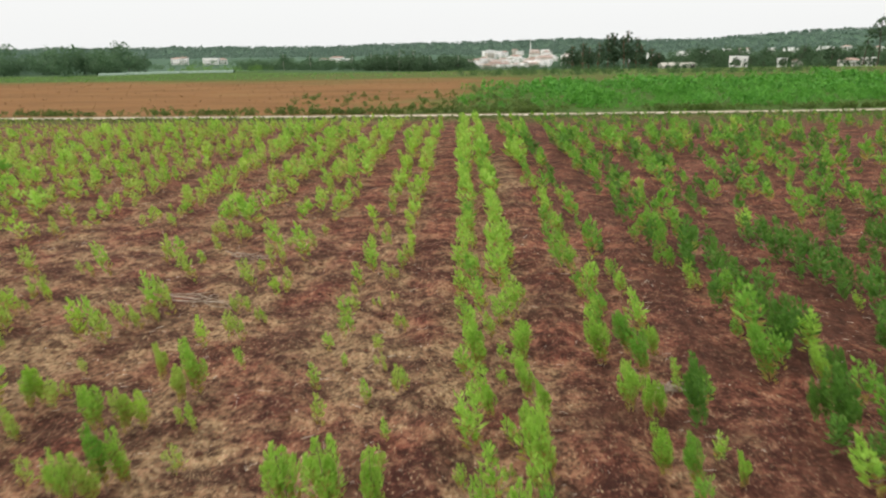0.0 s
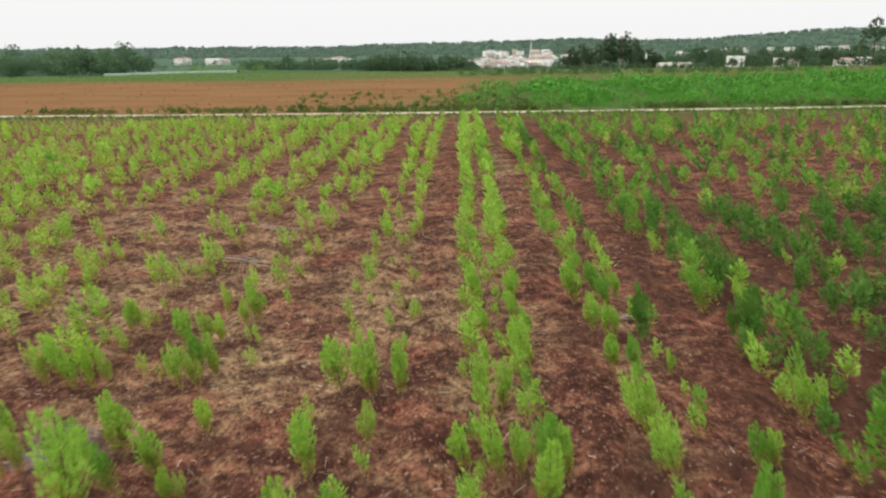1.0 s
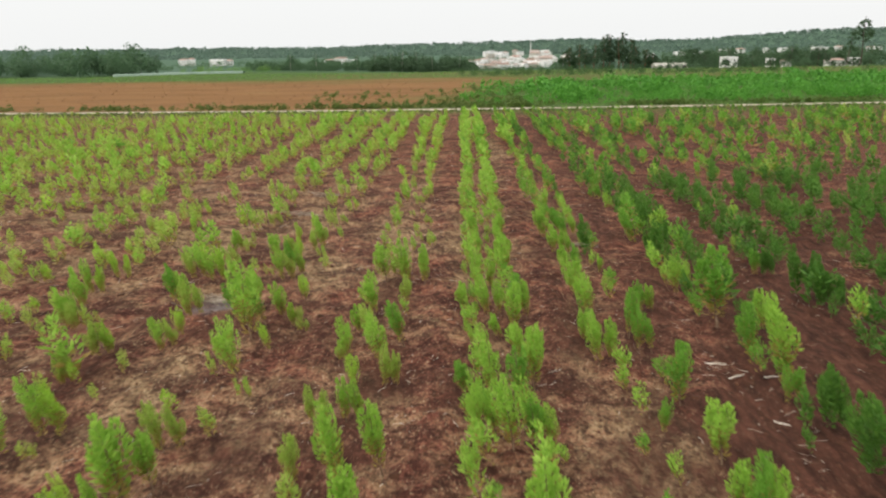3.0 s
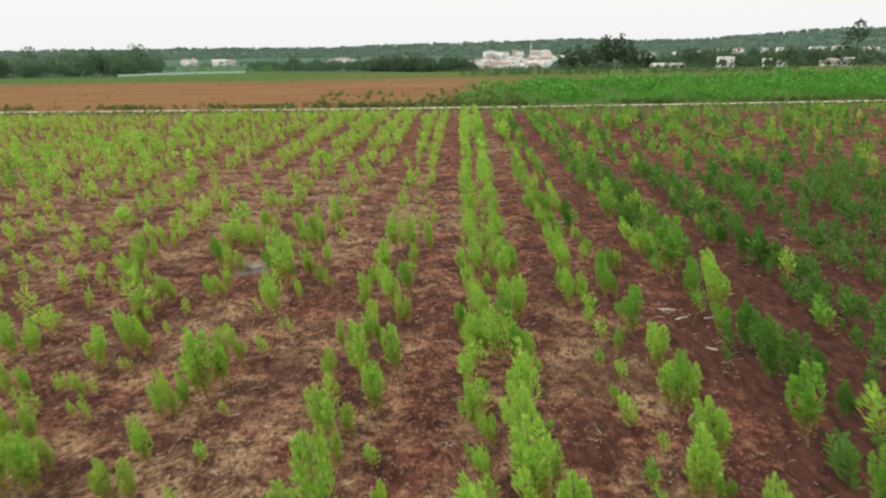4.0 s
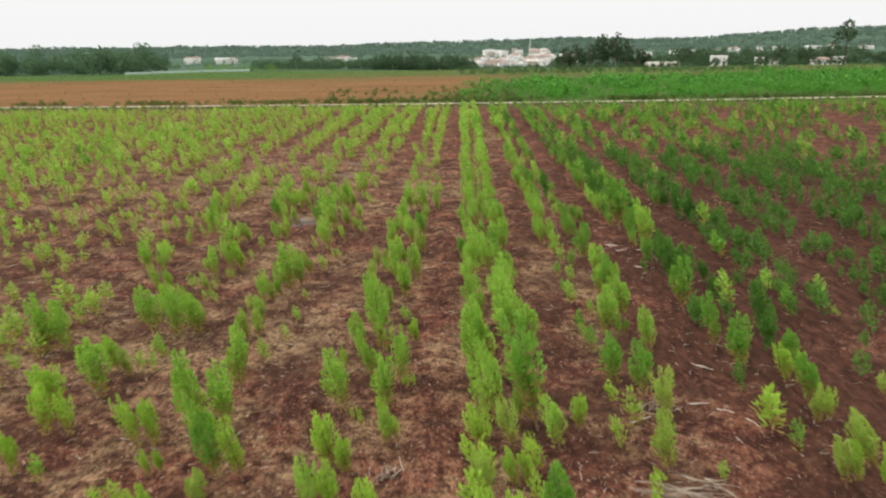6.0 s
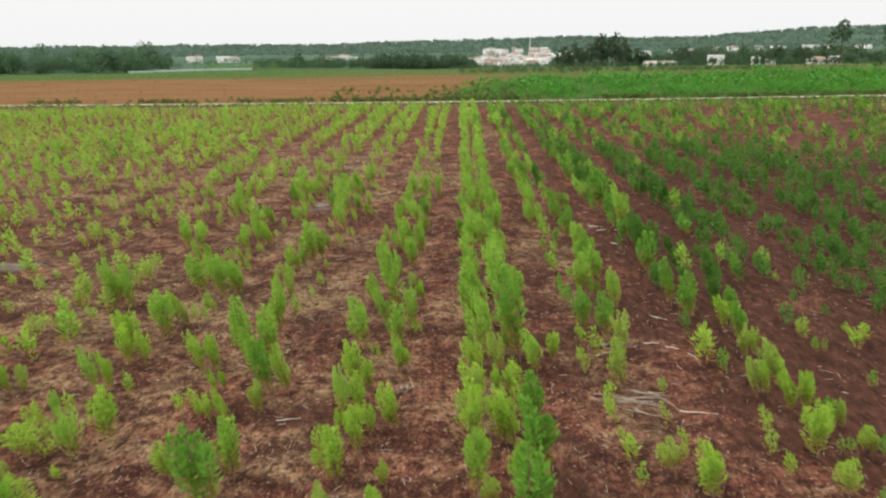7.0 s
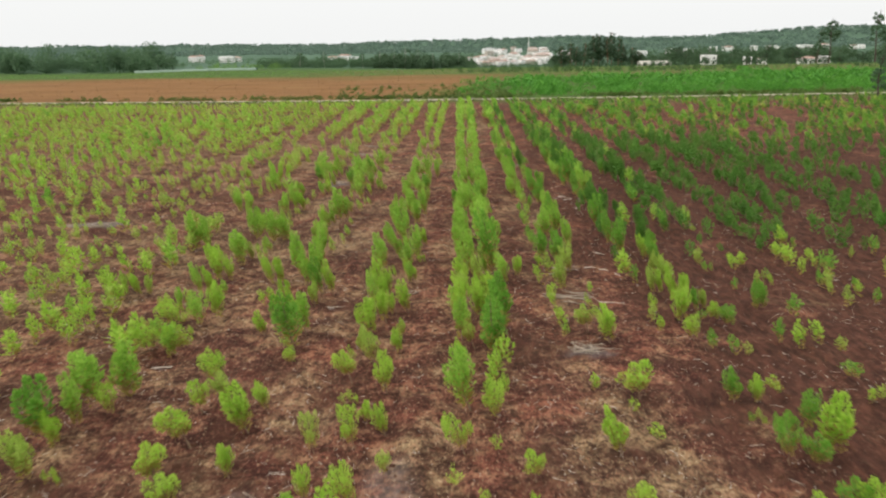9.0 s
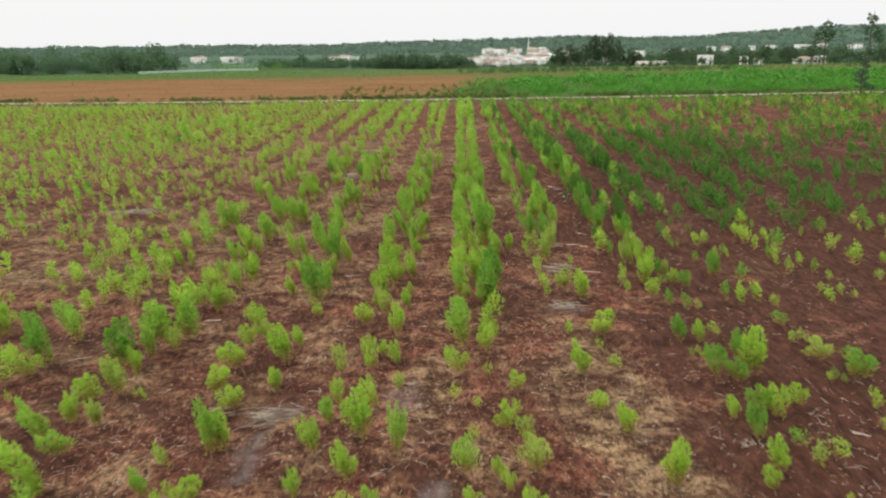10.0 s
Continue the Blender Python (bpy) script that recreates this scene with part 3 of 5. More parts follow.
planted(-2, -1, [(-46.7, -0.31, 0.97, 1.05), (-45.1, -0.14, 0.92, 0.92), (-39.8, 0.11, 1.31, 0.95), (-37.5, 0.41, 1.39, 1.06), (-35.1, -0.0, 1.19, 0.71), (-32.6, -0.2, 1.42, 0.9), (-27.2, 0.39, 1.02, 0.82), (-23.7, 0.84, 1.14, 0.95), (-23.2, -0.34, 1.03, 0.92), (-21.3, 0.13, 0.96, 0.51), (-19.8, -0.7, 1.92, 1.07), (-10.6, 0.19, 1.48, 0.96), (-8.4, 0.08, 1.33, 0.47), (-7.1, -0.75, 0.91, 0.69), (-5.7, -0.34, 1.37, 0.78), (-5.3, -0.01, 1.68, 0.82), (-4.5, 0.58, 2.65, 1.27), (-1.7, 0.72, 1.65, 0.91), (9.3, -0.47, 2.04, 0.94), (10.8, -0.0, 2.0, 0.73), (14.6, 0.53, 1.81, 0.94), (15.5, -0.58, 0.73, 0.41), (15.7, -1.35, 0.98, 0.42), (18.5, -0.92, 1.52, 0.63)])
planted(-2, -1, [(18.5, 0.13, 1.43, 0.89), (22.1, -0.45, 1.34, 0.41), (24.6, 0.12, 1.23, 0.54), (28.4, 0.41, 0.9, 0.72), (30.7, 0.34, 1.61, 0.57), (36.5, 0.15, 2.0, 0.9)])
planted(-2, 1, [(-47.5, -0.16, 0.95, 0.9), (-47.3, -0.94, 0.72, 0.81), (-44.4, -0.54, 1.92, 0.54), (-44.0, -0.13, 1.39, 0.99), (-41.2, -0.6, 1.03, 0.84), (-39.3, 0.58, 1.08, 0.45), (-36.4, 0.44, 1.71, 0.94), (-34.8, 0.73, 1.07, 0.7), (-34.4, -0.86, 1.21, 1.14), (-30.4, 0.74, 0.73, 0.48), (-29.1, 0.53, 2.46, 1.0), (-28.9, 0.16, 0.67, 0.44), (-27.2, 0.68, 1.77, 0.74), (-23.0, 0.3, 1.4, 0.6), (-21.7, 0.79, 2.2, 1.12), (-20.1, -0.29, 2.04, 1.04), (-18.8, -0.57, 2.84, 1.59), (-15.7, -0.61, 2.56, 0.81), (-3.6, -0.8, 1.67, 0.64), (2.0, 0.14, 0.7, 0.51), (3.2, -0.44, 2.33, 0.96), (6.0, -0.02, 1.21, 0.37), (7.0, -1.0, 3.16, 1.19), (7.6, 1.03, 0.73, 0.47)])
planted(-2, 1, [(8.5, -0.78, 1.87, 0.68), (8.5, 0.58, 1.08, 0.56), (9.6, -0.24, 1.59, 0.7), (12.0, 0.18, 1.19, 0.55), (15.7, -0.92, 1.81, 0.89), (16.2, 0.53, 1.07, 0.48), (18.8, -0.15, 0.75, 0.56), (20.3, -0.87, 1.25, 0.56), (20.7, -0.47, 1.93, 0.6), (25.1, -0.6, 1.26, 0.77), (27.4, -0.24, 0.64, 0.47), (30.0, 0.06, 1.19, 0.76), (34.5, -1.23, 1.34, 0.71), (35.4, -0.04, 1.95, 0.72)])
planted(-1, -1, [(-46.9, -0.25, 1.03, 0.55), (-44.4, -0.08, 1.37, 0.85), (-42.2, 0.06, 1.0, 0.73), (-41.1, 0.23, 1.26, 0.35), (-37.9, -0.13, 1.33, 0.64), (-34.5, 0.62, 0.49, 0.7), (-32.7, 0.44, 1.26, 0.82), (-30.7, 0.26, 0.69, 0.28), (-29.6, 0.5, 1.15, 0.48), (-27.5, 0.66, 1.64, 0.86), (-24.3, 0.32, 0.88, 0.45), (-23.8, 0.58, 2.07, 1.03), (-21.1, 0.56, 1.98, 0.74), (-17.6, 0.4, 2.4, 0.88), (-13.8, -0.19, 1.02, 0.31), (-12.4, 0.32, 1.73, 0.55), (-9.1, 0.75, 1.38, 0.69), (-7.5, 0.37, 2.03, 0.73), (-3.2, -0.3, 1.47, 0.53), (0.1, -0.24, 1.26, 0.65), (2.5, 0.56, 1.17, 0.5), (4.3, -0.05, 1.05, 0.38), (4.7, 0.07, 1.75, 0.54), (7.8, 0.11, 1.27, 0.47)])
planted(-1, -1, [(9.4, 0.53, 2.04, 0.64), (14.4, 0.56, 1.93, 0.79), (16.1, 0.4, 0.59, 0.31), (18.8, 0.42, 1.09, 0.51), (21.2, -0.12, 1.01, 0.41), (22.8, 0.53, 0.55, 0.23), (25.6, 0.24, 1.16, 0.6), (33.5, 0.32, 1.58, 0.75), (38.5, 0.53, 0.84, 0.46)])
planted(-1, 1, [(-47.6, -0.39, 0.65, 0.57), (-47.6, 0.58, 0.8, 0.61), (-46.1, -0.35, 1.29, 1.0), (-44.6, 1.04, 1.84, 0.58), (-43.4, -0.28, 1.74, 0.87), (-41.1, 0.05, 1.38, 0.7), (-39.4, 0.71, 0.82, 0.43), (-37.7, -0.44, 1.38, 0.72), (-36.7, 0.49, 1.01, 0.46), (-35.8, -0.28, 0.76, 0.48), (-33.4, 0.23, 1.53, 0.8), (-31.0, -0.53, 1.48, 0.51), (-29.4, 0.49, 1.05, 0.57), (-27.9, 0.51, 1.0, 0.4), (-25.9, -0.51, 1.62, 0.75), (-24.8, -0.28, 1.33, 0.56), (-24.3, 0.47, 1.69, 0.72), (-21.4, -0.74, 1.33, 0.61), (-19.6, 0.43, 1.26, 0.77), (-18.2, -0.85, 0.61, 0.45), (-18.1, 0.05, 1.07, 0.39), (-17.2, 0.11, 2.15, 0.74), (-15.6, 0.77, 0.76, 0.49), (-15.4, 0.38, 2.39, 0.69)])
planted(-1, 1, [(-15.0, -0.61, 2.01, 0.5), (-12.9, -0.49, 3.11, 0.86), (-11.2, 0.73, 1.21, 0.5), (-7.2, -0.69, 1.18, 0.55), (-5.7, -0.11, 1.95, 0.67), (-3.7, -0.55, 2.49, 0.66), (-2.8, 0.4, 2.14, 0.59), (0.0, -0.83, 1.48, 0.82), (2.6, 0.13, 1.54, 0.76), (4.3, -0.28, 2.12, 0.77), (6.4, 0.32, 1.85, 0.51), (6.8, -1.04, 1.45, 0.52), (11.3, 0.08, 1.4, 0.67), (14.0, -0.08, 2.16, 0.78), (14.3, 0.79, 1.93, 0.51), (15.7, -0.61, 0.89, 0.67), (16.3, 0.75, 0.91, 0.38), (18.0, 0.71, 0.72, 0.3), (20.2, -0.06, 0.88, 0.39), (20.8, 0.89, 1.08, 0.54), (22.9, 0.07, 0.51, 0.39), (26.1, 0.5, 0.84, 0.48), (28.9, -0.68, 0.42, 0.36), (29.9, -0.07, 0.43, 0.3)])
planted(-1, 1, [(32.1, -0.34, 0.99, 0.65), (35.8, 0.21, 0.94, 0.52)])
planted(0, -1, [(-47.6, 0.55, 0.75, 0.47), (-45.7, 0.45, 1.31, 0.8), (-43.3, 0.66, 0.5, 0.47), (-41.3, 0.69, 0.53, 0.27), (-40.0, -0.22, 0.63, 0.47), (-38.1, 0.1, 1.29, 0.8), (-34.9, 0.32, 2.18, 0.96), (-31.0, 0.16, 1.1, 0.45), (-29.2, 0.58, 1.16, 0.58), (-28.2, 0.03, 1.81, 0.6), (-25.3, -0.06, 1.98, 0.83), (-22.9, 0.12, 1.64, 0.75), (-20.0, 0.19, 1.64, 0.76), (-17.9, 0.42, 0.71, 0.45), (-15.5, 0.12, 2.87, 0.87), (-15.5, 0.58, 3.34, 0.78), (-9.7, 0.25, 1.25, 0.5), (-7.9, 0.47, 1.34, 0.53), (-6.6, -0.02, 1.69, 0.74), (-3.3, -0.27, 1.35, 0.58), (-1.1, 0.17, 1.79, 1.0), (-0.3, 0.04, 1.38, 0.72), (1.7, 0.43, 1.75, 0.78), (2.0, -0.47, 1.32, 0.52)])
planted(0, -1, [(6.3, 0.03, 0.79, 0.61), (9.3, 0.06, 0.76, 0.45), (9.9, -0.38, 1.47, 0.57), (13.1, 0.44, 1.99, 1.01), (16.4, 0.45, 0.91, 0.38), (19.1, 0.42, 1.27, 0.51), (22.7, 0.15, 1.75, 0.73), (27.4, 0.49, 1.68, 0.68), (32.5, -0.24, 1.79, 0.65), (32.5, 0.41, 1.26, 0.58), (38.2, -0.25, 1.75, 0.55)])
planted(0, 1, [(-47.6, 0.64, 0.75, 0.67), (-46.9, 0.0, 0.92, 0.42), (-46.1, -0.37, 0.88, 0.39), (-45.8, 0.96, 1.31, 0.85), (-43.7, 0.82, 0.95, 0.65), (-43.1, 0.02, 1.3, 0.66), (-41.4, 0.55, 0.66, 0.45), (-39.7, 0.69, 0.94, 0.6), (-38.1, -0.43, 0.58, 0.37), (-36.0, -0.39, 1.44, 0.67), (-30.4, -0.11, 2.44, 1.02), (-28.2, -0.34, 1.3, 0.5), (-27.4, 0.48, 2.27, 0.92), (-25.5, -0.41, 1.63, 0.65), (-25.3, -0.71, 1.98, 0.76), (-24.4, 0.4, 2.04, 0.9), (-22.3, -0.49, 1.42, 0.72), (-20.0, -0.64, 1.64, 0.76), (-20.0, 0.84, 1.9, 0.77), (-19.0, 1.55, 1.27, 0.52), (-18.8, -0.91, 3.16, 0.7), (-18.5, 0.26, 3.97, 0.88), (-17.9, -0.27, 1.26, 0.27), (-12.5, 0.55, 2.16, 0.75)])
planted(0, 1, [(-11.0, -0.08, 2.71, 1.01), (-9.7, 0.49, 1.51, 0.67), (-8.6, -0.19, 2.47, 0.96), (-7.0, 0.47, 0.81, 0.46), (-6.2, -0.27, 2.3, 0.85), (-2.5, 0.42, 0.83, 0.64), (-1.8, -0.8, 2.19, 0.87), (-1.4, 0.19, 1.54, 1.0), (1.4, -0.31, 1.82, 0.77), (2.3, 0.19, 2.33, 0.62), (4.5, 0.14, 1.54, 0.77), (6.8, -0.75, 1.13, 0.45), (7.7, -0.18, 2.03, 0.64), (9.3, -0.95, 1.79, 0.9), (9.3, 0.26, 2.01, 1.02), (15.7, -0.93, 0.58, 0.3), (15.7, -0.34, 0.8, 0.22), (15.7, 0.17, 2.16, 0.62), (17.4, -0.65, 0.95, 0.4), (17.7, -0.21, 1.29, 0.3), (19.4, 0.49, 1.12, 0.38), (20.4, -0.03, 1.42, 0.5), (21.1, -0.72, 0.8, 0.37), (23.0, -0.7, 0.86, 0.4)])
planted(0, 1, [(23.2, -0.02, 1.58, 0.55), (25.2, -0.98, 1.04, 0.42), (26.3, -0.6, 1.28, 0.44), (28.4, 0.08, 1.5, 0.59), (30.1, -0.4, 2.68, 0.87), (35.2, -0.67, 2.2, 0.85), (36.1, 0.23, 1.97, 0.81)])
planted(1, -1, [(-41.6, 0.46, 0.84, 0.65), (-38.3, 0.47, 1.43, 0.96), (-33.6, 0.4, 0.65, 0.42), (-21.3, 0.74, 1.95, 0.8), (-15.5, 0.17, 2.05, 0.89), (-1.0, 0.56, 1.21, 0.41), (4.5, -0.18, 1.93, 0.99), (6.6, -0.32, 1.44, 0.84), (9.2, 0.05, 2.01, 0.79), (11.0, -0.09, 2.34, 0.84), (15.6, 0.48, 1.6, 0.48), (16.1, -0.22, 1.36, 0.47), (18.9, 0.23, 1.43, 0.69), (19.7, -0.31, 1.66, 0.68), (21.8, 0.61, 1.69, 0.77), (23.1, -0.5, 1.77, 0.64), (23.6, 0.55, 1.6, 0.62), (26.2, -0.46, 1.28, 0.49), (29.3, -0.28, 1.04, 0.49), (29.6, 0.13, 1.78, 0.74), (33.2, -0.32, 1.82, 0.95), (35.9, -0.63, 1.95, 0.88)])
planted(1, 1, [(-46.3, 0.41, 1.59, 0.92), (-43.2, -0.34, 1.2, 0.84), (-37.3, 0.21, 0.65, 0.52), (-35.4, -0.03, 0.63, 0.33), (-34.1, 0.33, 1.36, 1.28), (-28.4, 0.23, 1.59, 0.92), (-27.6, -0.65, 1.27, 0.79), (-21.9, 0.41, 0.8, 0.3), (-18.2, -0.28, 1.97, 0.83), (-16.6, -0.7, 2.17, 0.97), (-12.6, 0.51, 2.14, 0.56), (-11.1, -0.92, 2.24, 1.03), (-10.9, -0.22, 0.99, 0.51), (-8.9, 0.19, 2.16, 0.9), (-7.7, 0.17, 1.07, 0.56), (-5.9, 0.16, 2.21, 1.09), (-5.1, -0.27, 1.57, 0.61), (-2.5, 0.1, 1.88, 0.88), (1.1, -0.07, 2.12, 0.88), (5.3, -0.2, 1.77, 0.92), (6.6, -0.34, 1.96, 0.95), (9.7, 0.86, 1.46, 0.94), (15.6, -0.08, 1.03, 0.31), (18.3, -0.33, 2.35, 0.69)])
planted(1, 1, [(23.6, -0.28, 1.19, 0.52), (25.0, -0.41, 1.88, 0.76), (29.6, -0.28, 1.41, 0.55), (34.9, -0.67, 2.33, 0.85)])
planted(2, -1, [(-46.9, 0.14, 0.85, 0.57), (-45.8, 0.79, 1.19, 0.6), (-42.1, 0.5, 0.92, 0.71), (-39.0, 0.83, 1.45, 0.73), (-36.4, 0.8, 0.46, 0.54), (-34.6, 0.58, 1.18, 0.86), (-22.2, 0.75, 1.54, 0.81), (-14.4, 0.34, 2.33, 0.87), (-12.2, 0.08, 2.39, 0.58), (-7.7, 0.02, 2.51, 0.88), (-3.5, 0.75, 2.48, 1.12), (0.9, 0.34, 1.34, 0.75), (4.4, 0.39, 2.3, 0.73), (8.0, 0.17, 3.22, 1.27), (12.1, -0.1, 1.93, 1.03), (17.9, 0.27, 2.1, 0.73), (18.8, 0.1, 1.51, 0.74), (21.3, -0.4, 2.03, 0.9), (23.0, 0.56, 2.35, 0.96), (24.0, 0.18, 2.21, 0.87), (28.8, 0.68, 1.5, 1.01), (30.6, -0.04, 0.94, 0.66), (32.9, 0.18, 2.6, 0.83), (33.8, -0.36, 1.3, 0.71)])
planted(2, -1, [(36.8, -0.15, 1.84, 1.22)])
planted(2, 1, [(-47.2, 0.8, 0.24, 0.42), (-45.4, 0.57, 0.94, 0.78), (-45.1, 1.34, 0.79, 0.63), (-44.2, 0.57, 0.78, 0.57), (-43.6, -0.82, 1.28, 0.63), (-42.3, 0.5, 1.44, 0.84), (-41.9, -0.07, 1.22, 0.85), (-41.5, 1.39, 1.01, 0.61), (-39.3, 0.08, 1.19, 0.78), (-38.7, 0.73, 1.96, 1.32), (-37.3, -0.17, 0.99, 0.67), (-36.7, 0.81, 1.4, 0.7), (-34.6, -0.18, 1.06, 1.01), (-34.1, 0.75, 0.78, 0.58), (-30.3, 0.42, 0.91, 0.83), (-30.3, 1.02, 0.63, 0.42), (-29.6, -0.31, 0.83, 0.42), (-28.6, -0.91, 1.07, 0.64), (-27.1, 1.3, 1.01, 0.69), (-26.5, 0.8, 1.03, 0.58), (-26.3, -0.79, 1.69, 0.91), (-26.3, 0.1, 0.6, 0.58), (-24.7, 0.64, 1.31, 0.73), (-23.5, -0.07, 1.94, 0.99)])
planted(2, 1, [(-21.3, 0.16, 1.94, 0.92), (-18.4, -0.01, 1.5, 0.89), (-17.0, 0.21, 1.85, 0.72), (-15.6, 0.19, 1.65, 0.97), (-14.1, 0.83, 1.63, 0.68), (-12.5, 0.43, 2.03, 0.7), (-10.7, 0.85, 2.38, 1.12), (-6.0, 0.4, 1.32, 0.75), (-4.8, -0.71, 2.29, 0.98), (-3.7, 0.61, 1.32, 0.5), (-1.0, -0.84, 2.11, 1.2), (2.2, -0.99, 3.09, 0.88), (3.8, -0.68, 0.47, 0.58), (7.5, 0.1, 1.68, 0.69), (13.8, -0.27, 0.97, 0.54), (20.5, -0.46, 1.79, 0.9), (30.6, -0.9, 2.08, 0.92)])
planted(3, -1, [(-43.3, 0.68, 0.61, 0.49), (-39.1, 0.87, 0.56, 0.67), (-37.4, 0.78, 1.12, 1.13), (-24.5, 0.42, 1.54, 1.01), (-4.0, -1.02, 0.89, 0.58), (11.4, 0.33, 2.36, 1.34), (14.9, -0.23, 1.53, 1.15)])
planted(3, 1, [(-41.5, -0.36, 0.88, 0.78), (-39.3, -0.04, 1.44, 1.09), (-37.4, 0.65, 0.85, 0.86), (-34.9, -0.61, 0.62, 0.9), (-33.1, -0.71, 0.8, 0.78), (-20.6, 0.51, 0.96, 1.14), (10.0, -0.87, 1.81, 1.31), (30.3, -0.14, 1.56, 1.13), (32.8, -0.23, 2.06, 1.48), (34.6, -0.74, 2.15, 1.53)])


def fill(k, side, step, h):
    """Closes the gaps that are left in a densely planted row."""
    first = -35.5 if k == 0 else -29.0
    have = sorted(FILLED.get((k, side), []) + [first, 44.0])
    for a, c in zip(have, have[1:]):
        gap = step * (0.66 if k in (1, 2) and a > 6 else 1)  # closer together towards the track
        if a >= first and c <= 44 and c - a > 1.45 * gap:
            n = int((c - a) / gap)
            for i in range(1, n + 1):
                y = a + (c - a) * (i + rng.uniform(-0.2, 0.2)) / (n + 1)
                tall = h * rng.uniform(0.6, 1.15 + 0.25 * (k > 1))
                if k > 1 and float(wave(row_x(k, side, y), y, 7, 58)) < -0.45:  # plants that failed
                    continue
                if k > 2 and y < -14:  # the lush part ends here
                    tall *= 0.65
                    if rng.uniform() < 0.6:
                        continue
                form = int(rng.integers(len(UPRIGHT)))
                join_far(form, 2, row_x(k, side, y) + rng.normal(0, 0.2 + 0.15 * (k > 1)), y, tall, tall * rng.uniform(0.32, 0.52), rng.uniform(0, 6.28))


for k, side, step, h in ((0, -1, 1.0, 1.5), (0, 1, 1.0, 1.6), (1, -1, 1.5, 1.4), (1, 1, 2.6, 1.2), (2, -1, 1.6, 1.5), (-1, -1, 1.9, 1.2), (-1, 1, 2.0, 1.1), (2, 1, 1.6, 1.6), (3, -1, 1.6, 1.6), (3, 1, 1.7, 1.6), (4, -1, 1.6, 1.6), (4, 1, 1.6, 1.6), (5, -1, 1.7, 1.7), (5, 1, 1.7, 1.7), (6, -1, 1.8, 1.7), (6, 1, 1.8, 1.7), (7, 1, 1.8, 1.7), (-2, -1, 3.2, 1.0), (-2, 1, 3.0, 1.1), (-3, 1, 3.2, 1.1)):
    fill(k, side, step, h)


def hand_set(x, y):
    """Whether the rows above already fill this spot of the field."""
    if y > 43:
        return False
    for y0, eye in ((16, 0.2), (0, -17.4), (-9.8, -28.0), (-18.6, -37.6), (-30.6, -50.6), (-99, -67.4)):
        if y > y0:
            return abs(x + 0.5) < 0.593 * (0.96 * (y - eye) + 3.4) * (1.0 if y < 40 else 0.85)


VIGOUR = {-1: -0.1, 0: 0.45, 1: 0.3, 2: 0.3}  # how much taller some pairs of rows grow, in metres
for k in range(-26, 27):
    for side in (-1, 1):
        y = -60 + rng.uniform(0, 2)
        while y < road_y(row_x(k, side, 110)) - 4.0:
            x = row_x(k, side, y) + rng.normal(0, 0.24)
            right = min(max((x - 10) / 25, 0), 1)
            deep = min(max((y + 12) / 20, 0), 1)
            lush = 1.25 + 0.3 * float(wave(x, y, 45, 51)) + right * (0.4 * deep - 0.35 * (1 - deep)) + VIGOUR.get(k, 0) - 0.1 * (x < -20)
            h = float(np.clip(lush + rng.normal(0, 0.36) + 0.2 * (x < 0), 0.7, 2.7)) * float(np.interp(y, [86, 105], [1, 0.6 if 0 <= k <= 3 else 0.42]))
            gap = abs(k) > 2 and not (k < 0 and y > 35) and float(wave(x, y, 18, 52)) < -0.9 + 0.6 * right
            if abs(x) < (y + 85) * 0.68 + 8 and not gap and not hand_set(x, y) and rng.uniform() < 0.84 + 0.12 * (0 <= k <= 2 or (k < 0 and y > 20)) - 0.3 * right * (1 - deep) - 0.1 * right:
                form = int(rng.integers(len(UPRIGHT))) if h > 1.2 or rng.uniform() < 0.5 else len(UPRIGHT) + int(rng.integers(len(ROUND)))
                wide = h * rng.uniform(0.34, 0.58) * (1.2 if form >= len(UPRIGHT) else 1)
                join_far(form, 2 if y < 40 and abs(x) < 28 else 1, x, y, h, wide * (1 if y < 40 else 1.15), rng.uniform(0, 6.28))
            y += rng.uniform(0.75, 1.7)
me = raw_mesh("sapling_rows", np.concatenate(FAR["v"]), np.concatenate(FAR["f"]), [leaf for leaf, hue in TONES], np.concatenate(FAR["w"]))
tagged(new("sapling_rows", me), "rows of green saplings reaching across the red field", "saplings", kind="stuff")


# ---- litter on the field ----
def sticks_stuff():
    r = np.random.default_rng(31)
    pieces = []
    for _ in range(13000):
        y = -50 + 110 * r.uniform(0, 1) ** 1.5
        x = r.uniform(-1, 1) * (14 + 0.35 * (y + 50))
        n = float(wave(x, y, 6, 33))
        if n < 0.1 and r.uniform() < 0.8:
            continue
        ln, a, b = 0.07 + 0.45 * r.uniform(0, 1) ** 3.5, r.uniform(0, 6.28), r.uniform(-0.15, 0.15)
        d = np.array([math.cos(a), math.sin(a), b]) * ln
        z = float(land(x, y)) + 0.03
        p = np.array([x, y, z])
        pieces.append(tube([p, p + d * 0.5 + (0, 0, r.uniform(0, 0.03)), p + d], np.array([1, 0.9, 0.5]) * r.uniform(0.005, 0.013), 3))
    v, f = join(pieces)
    tagged(new("fallen_twigs", raw_mesh("fallen_twigs", v, f, [STICK])), "pale dry twigs strewn over the soil", "twigs", kind="stuff")


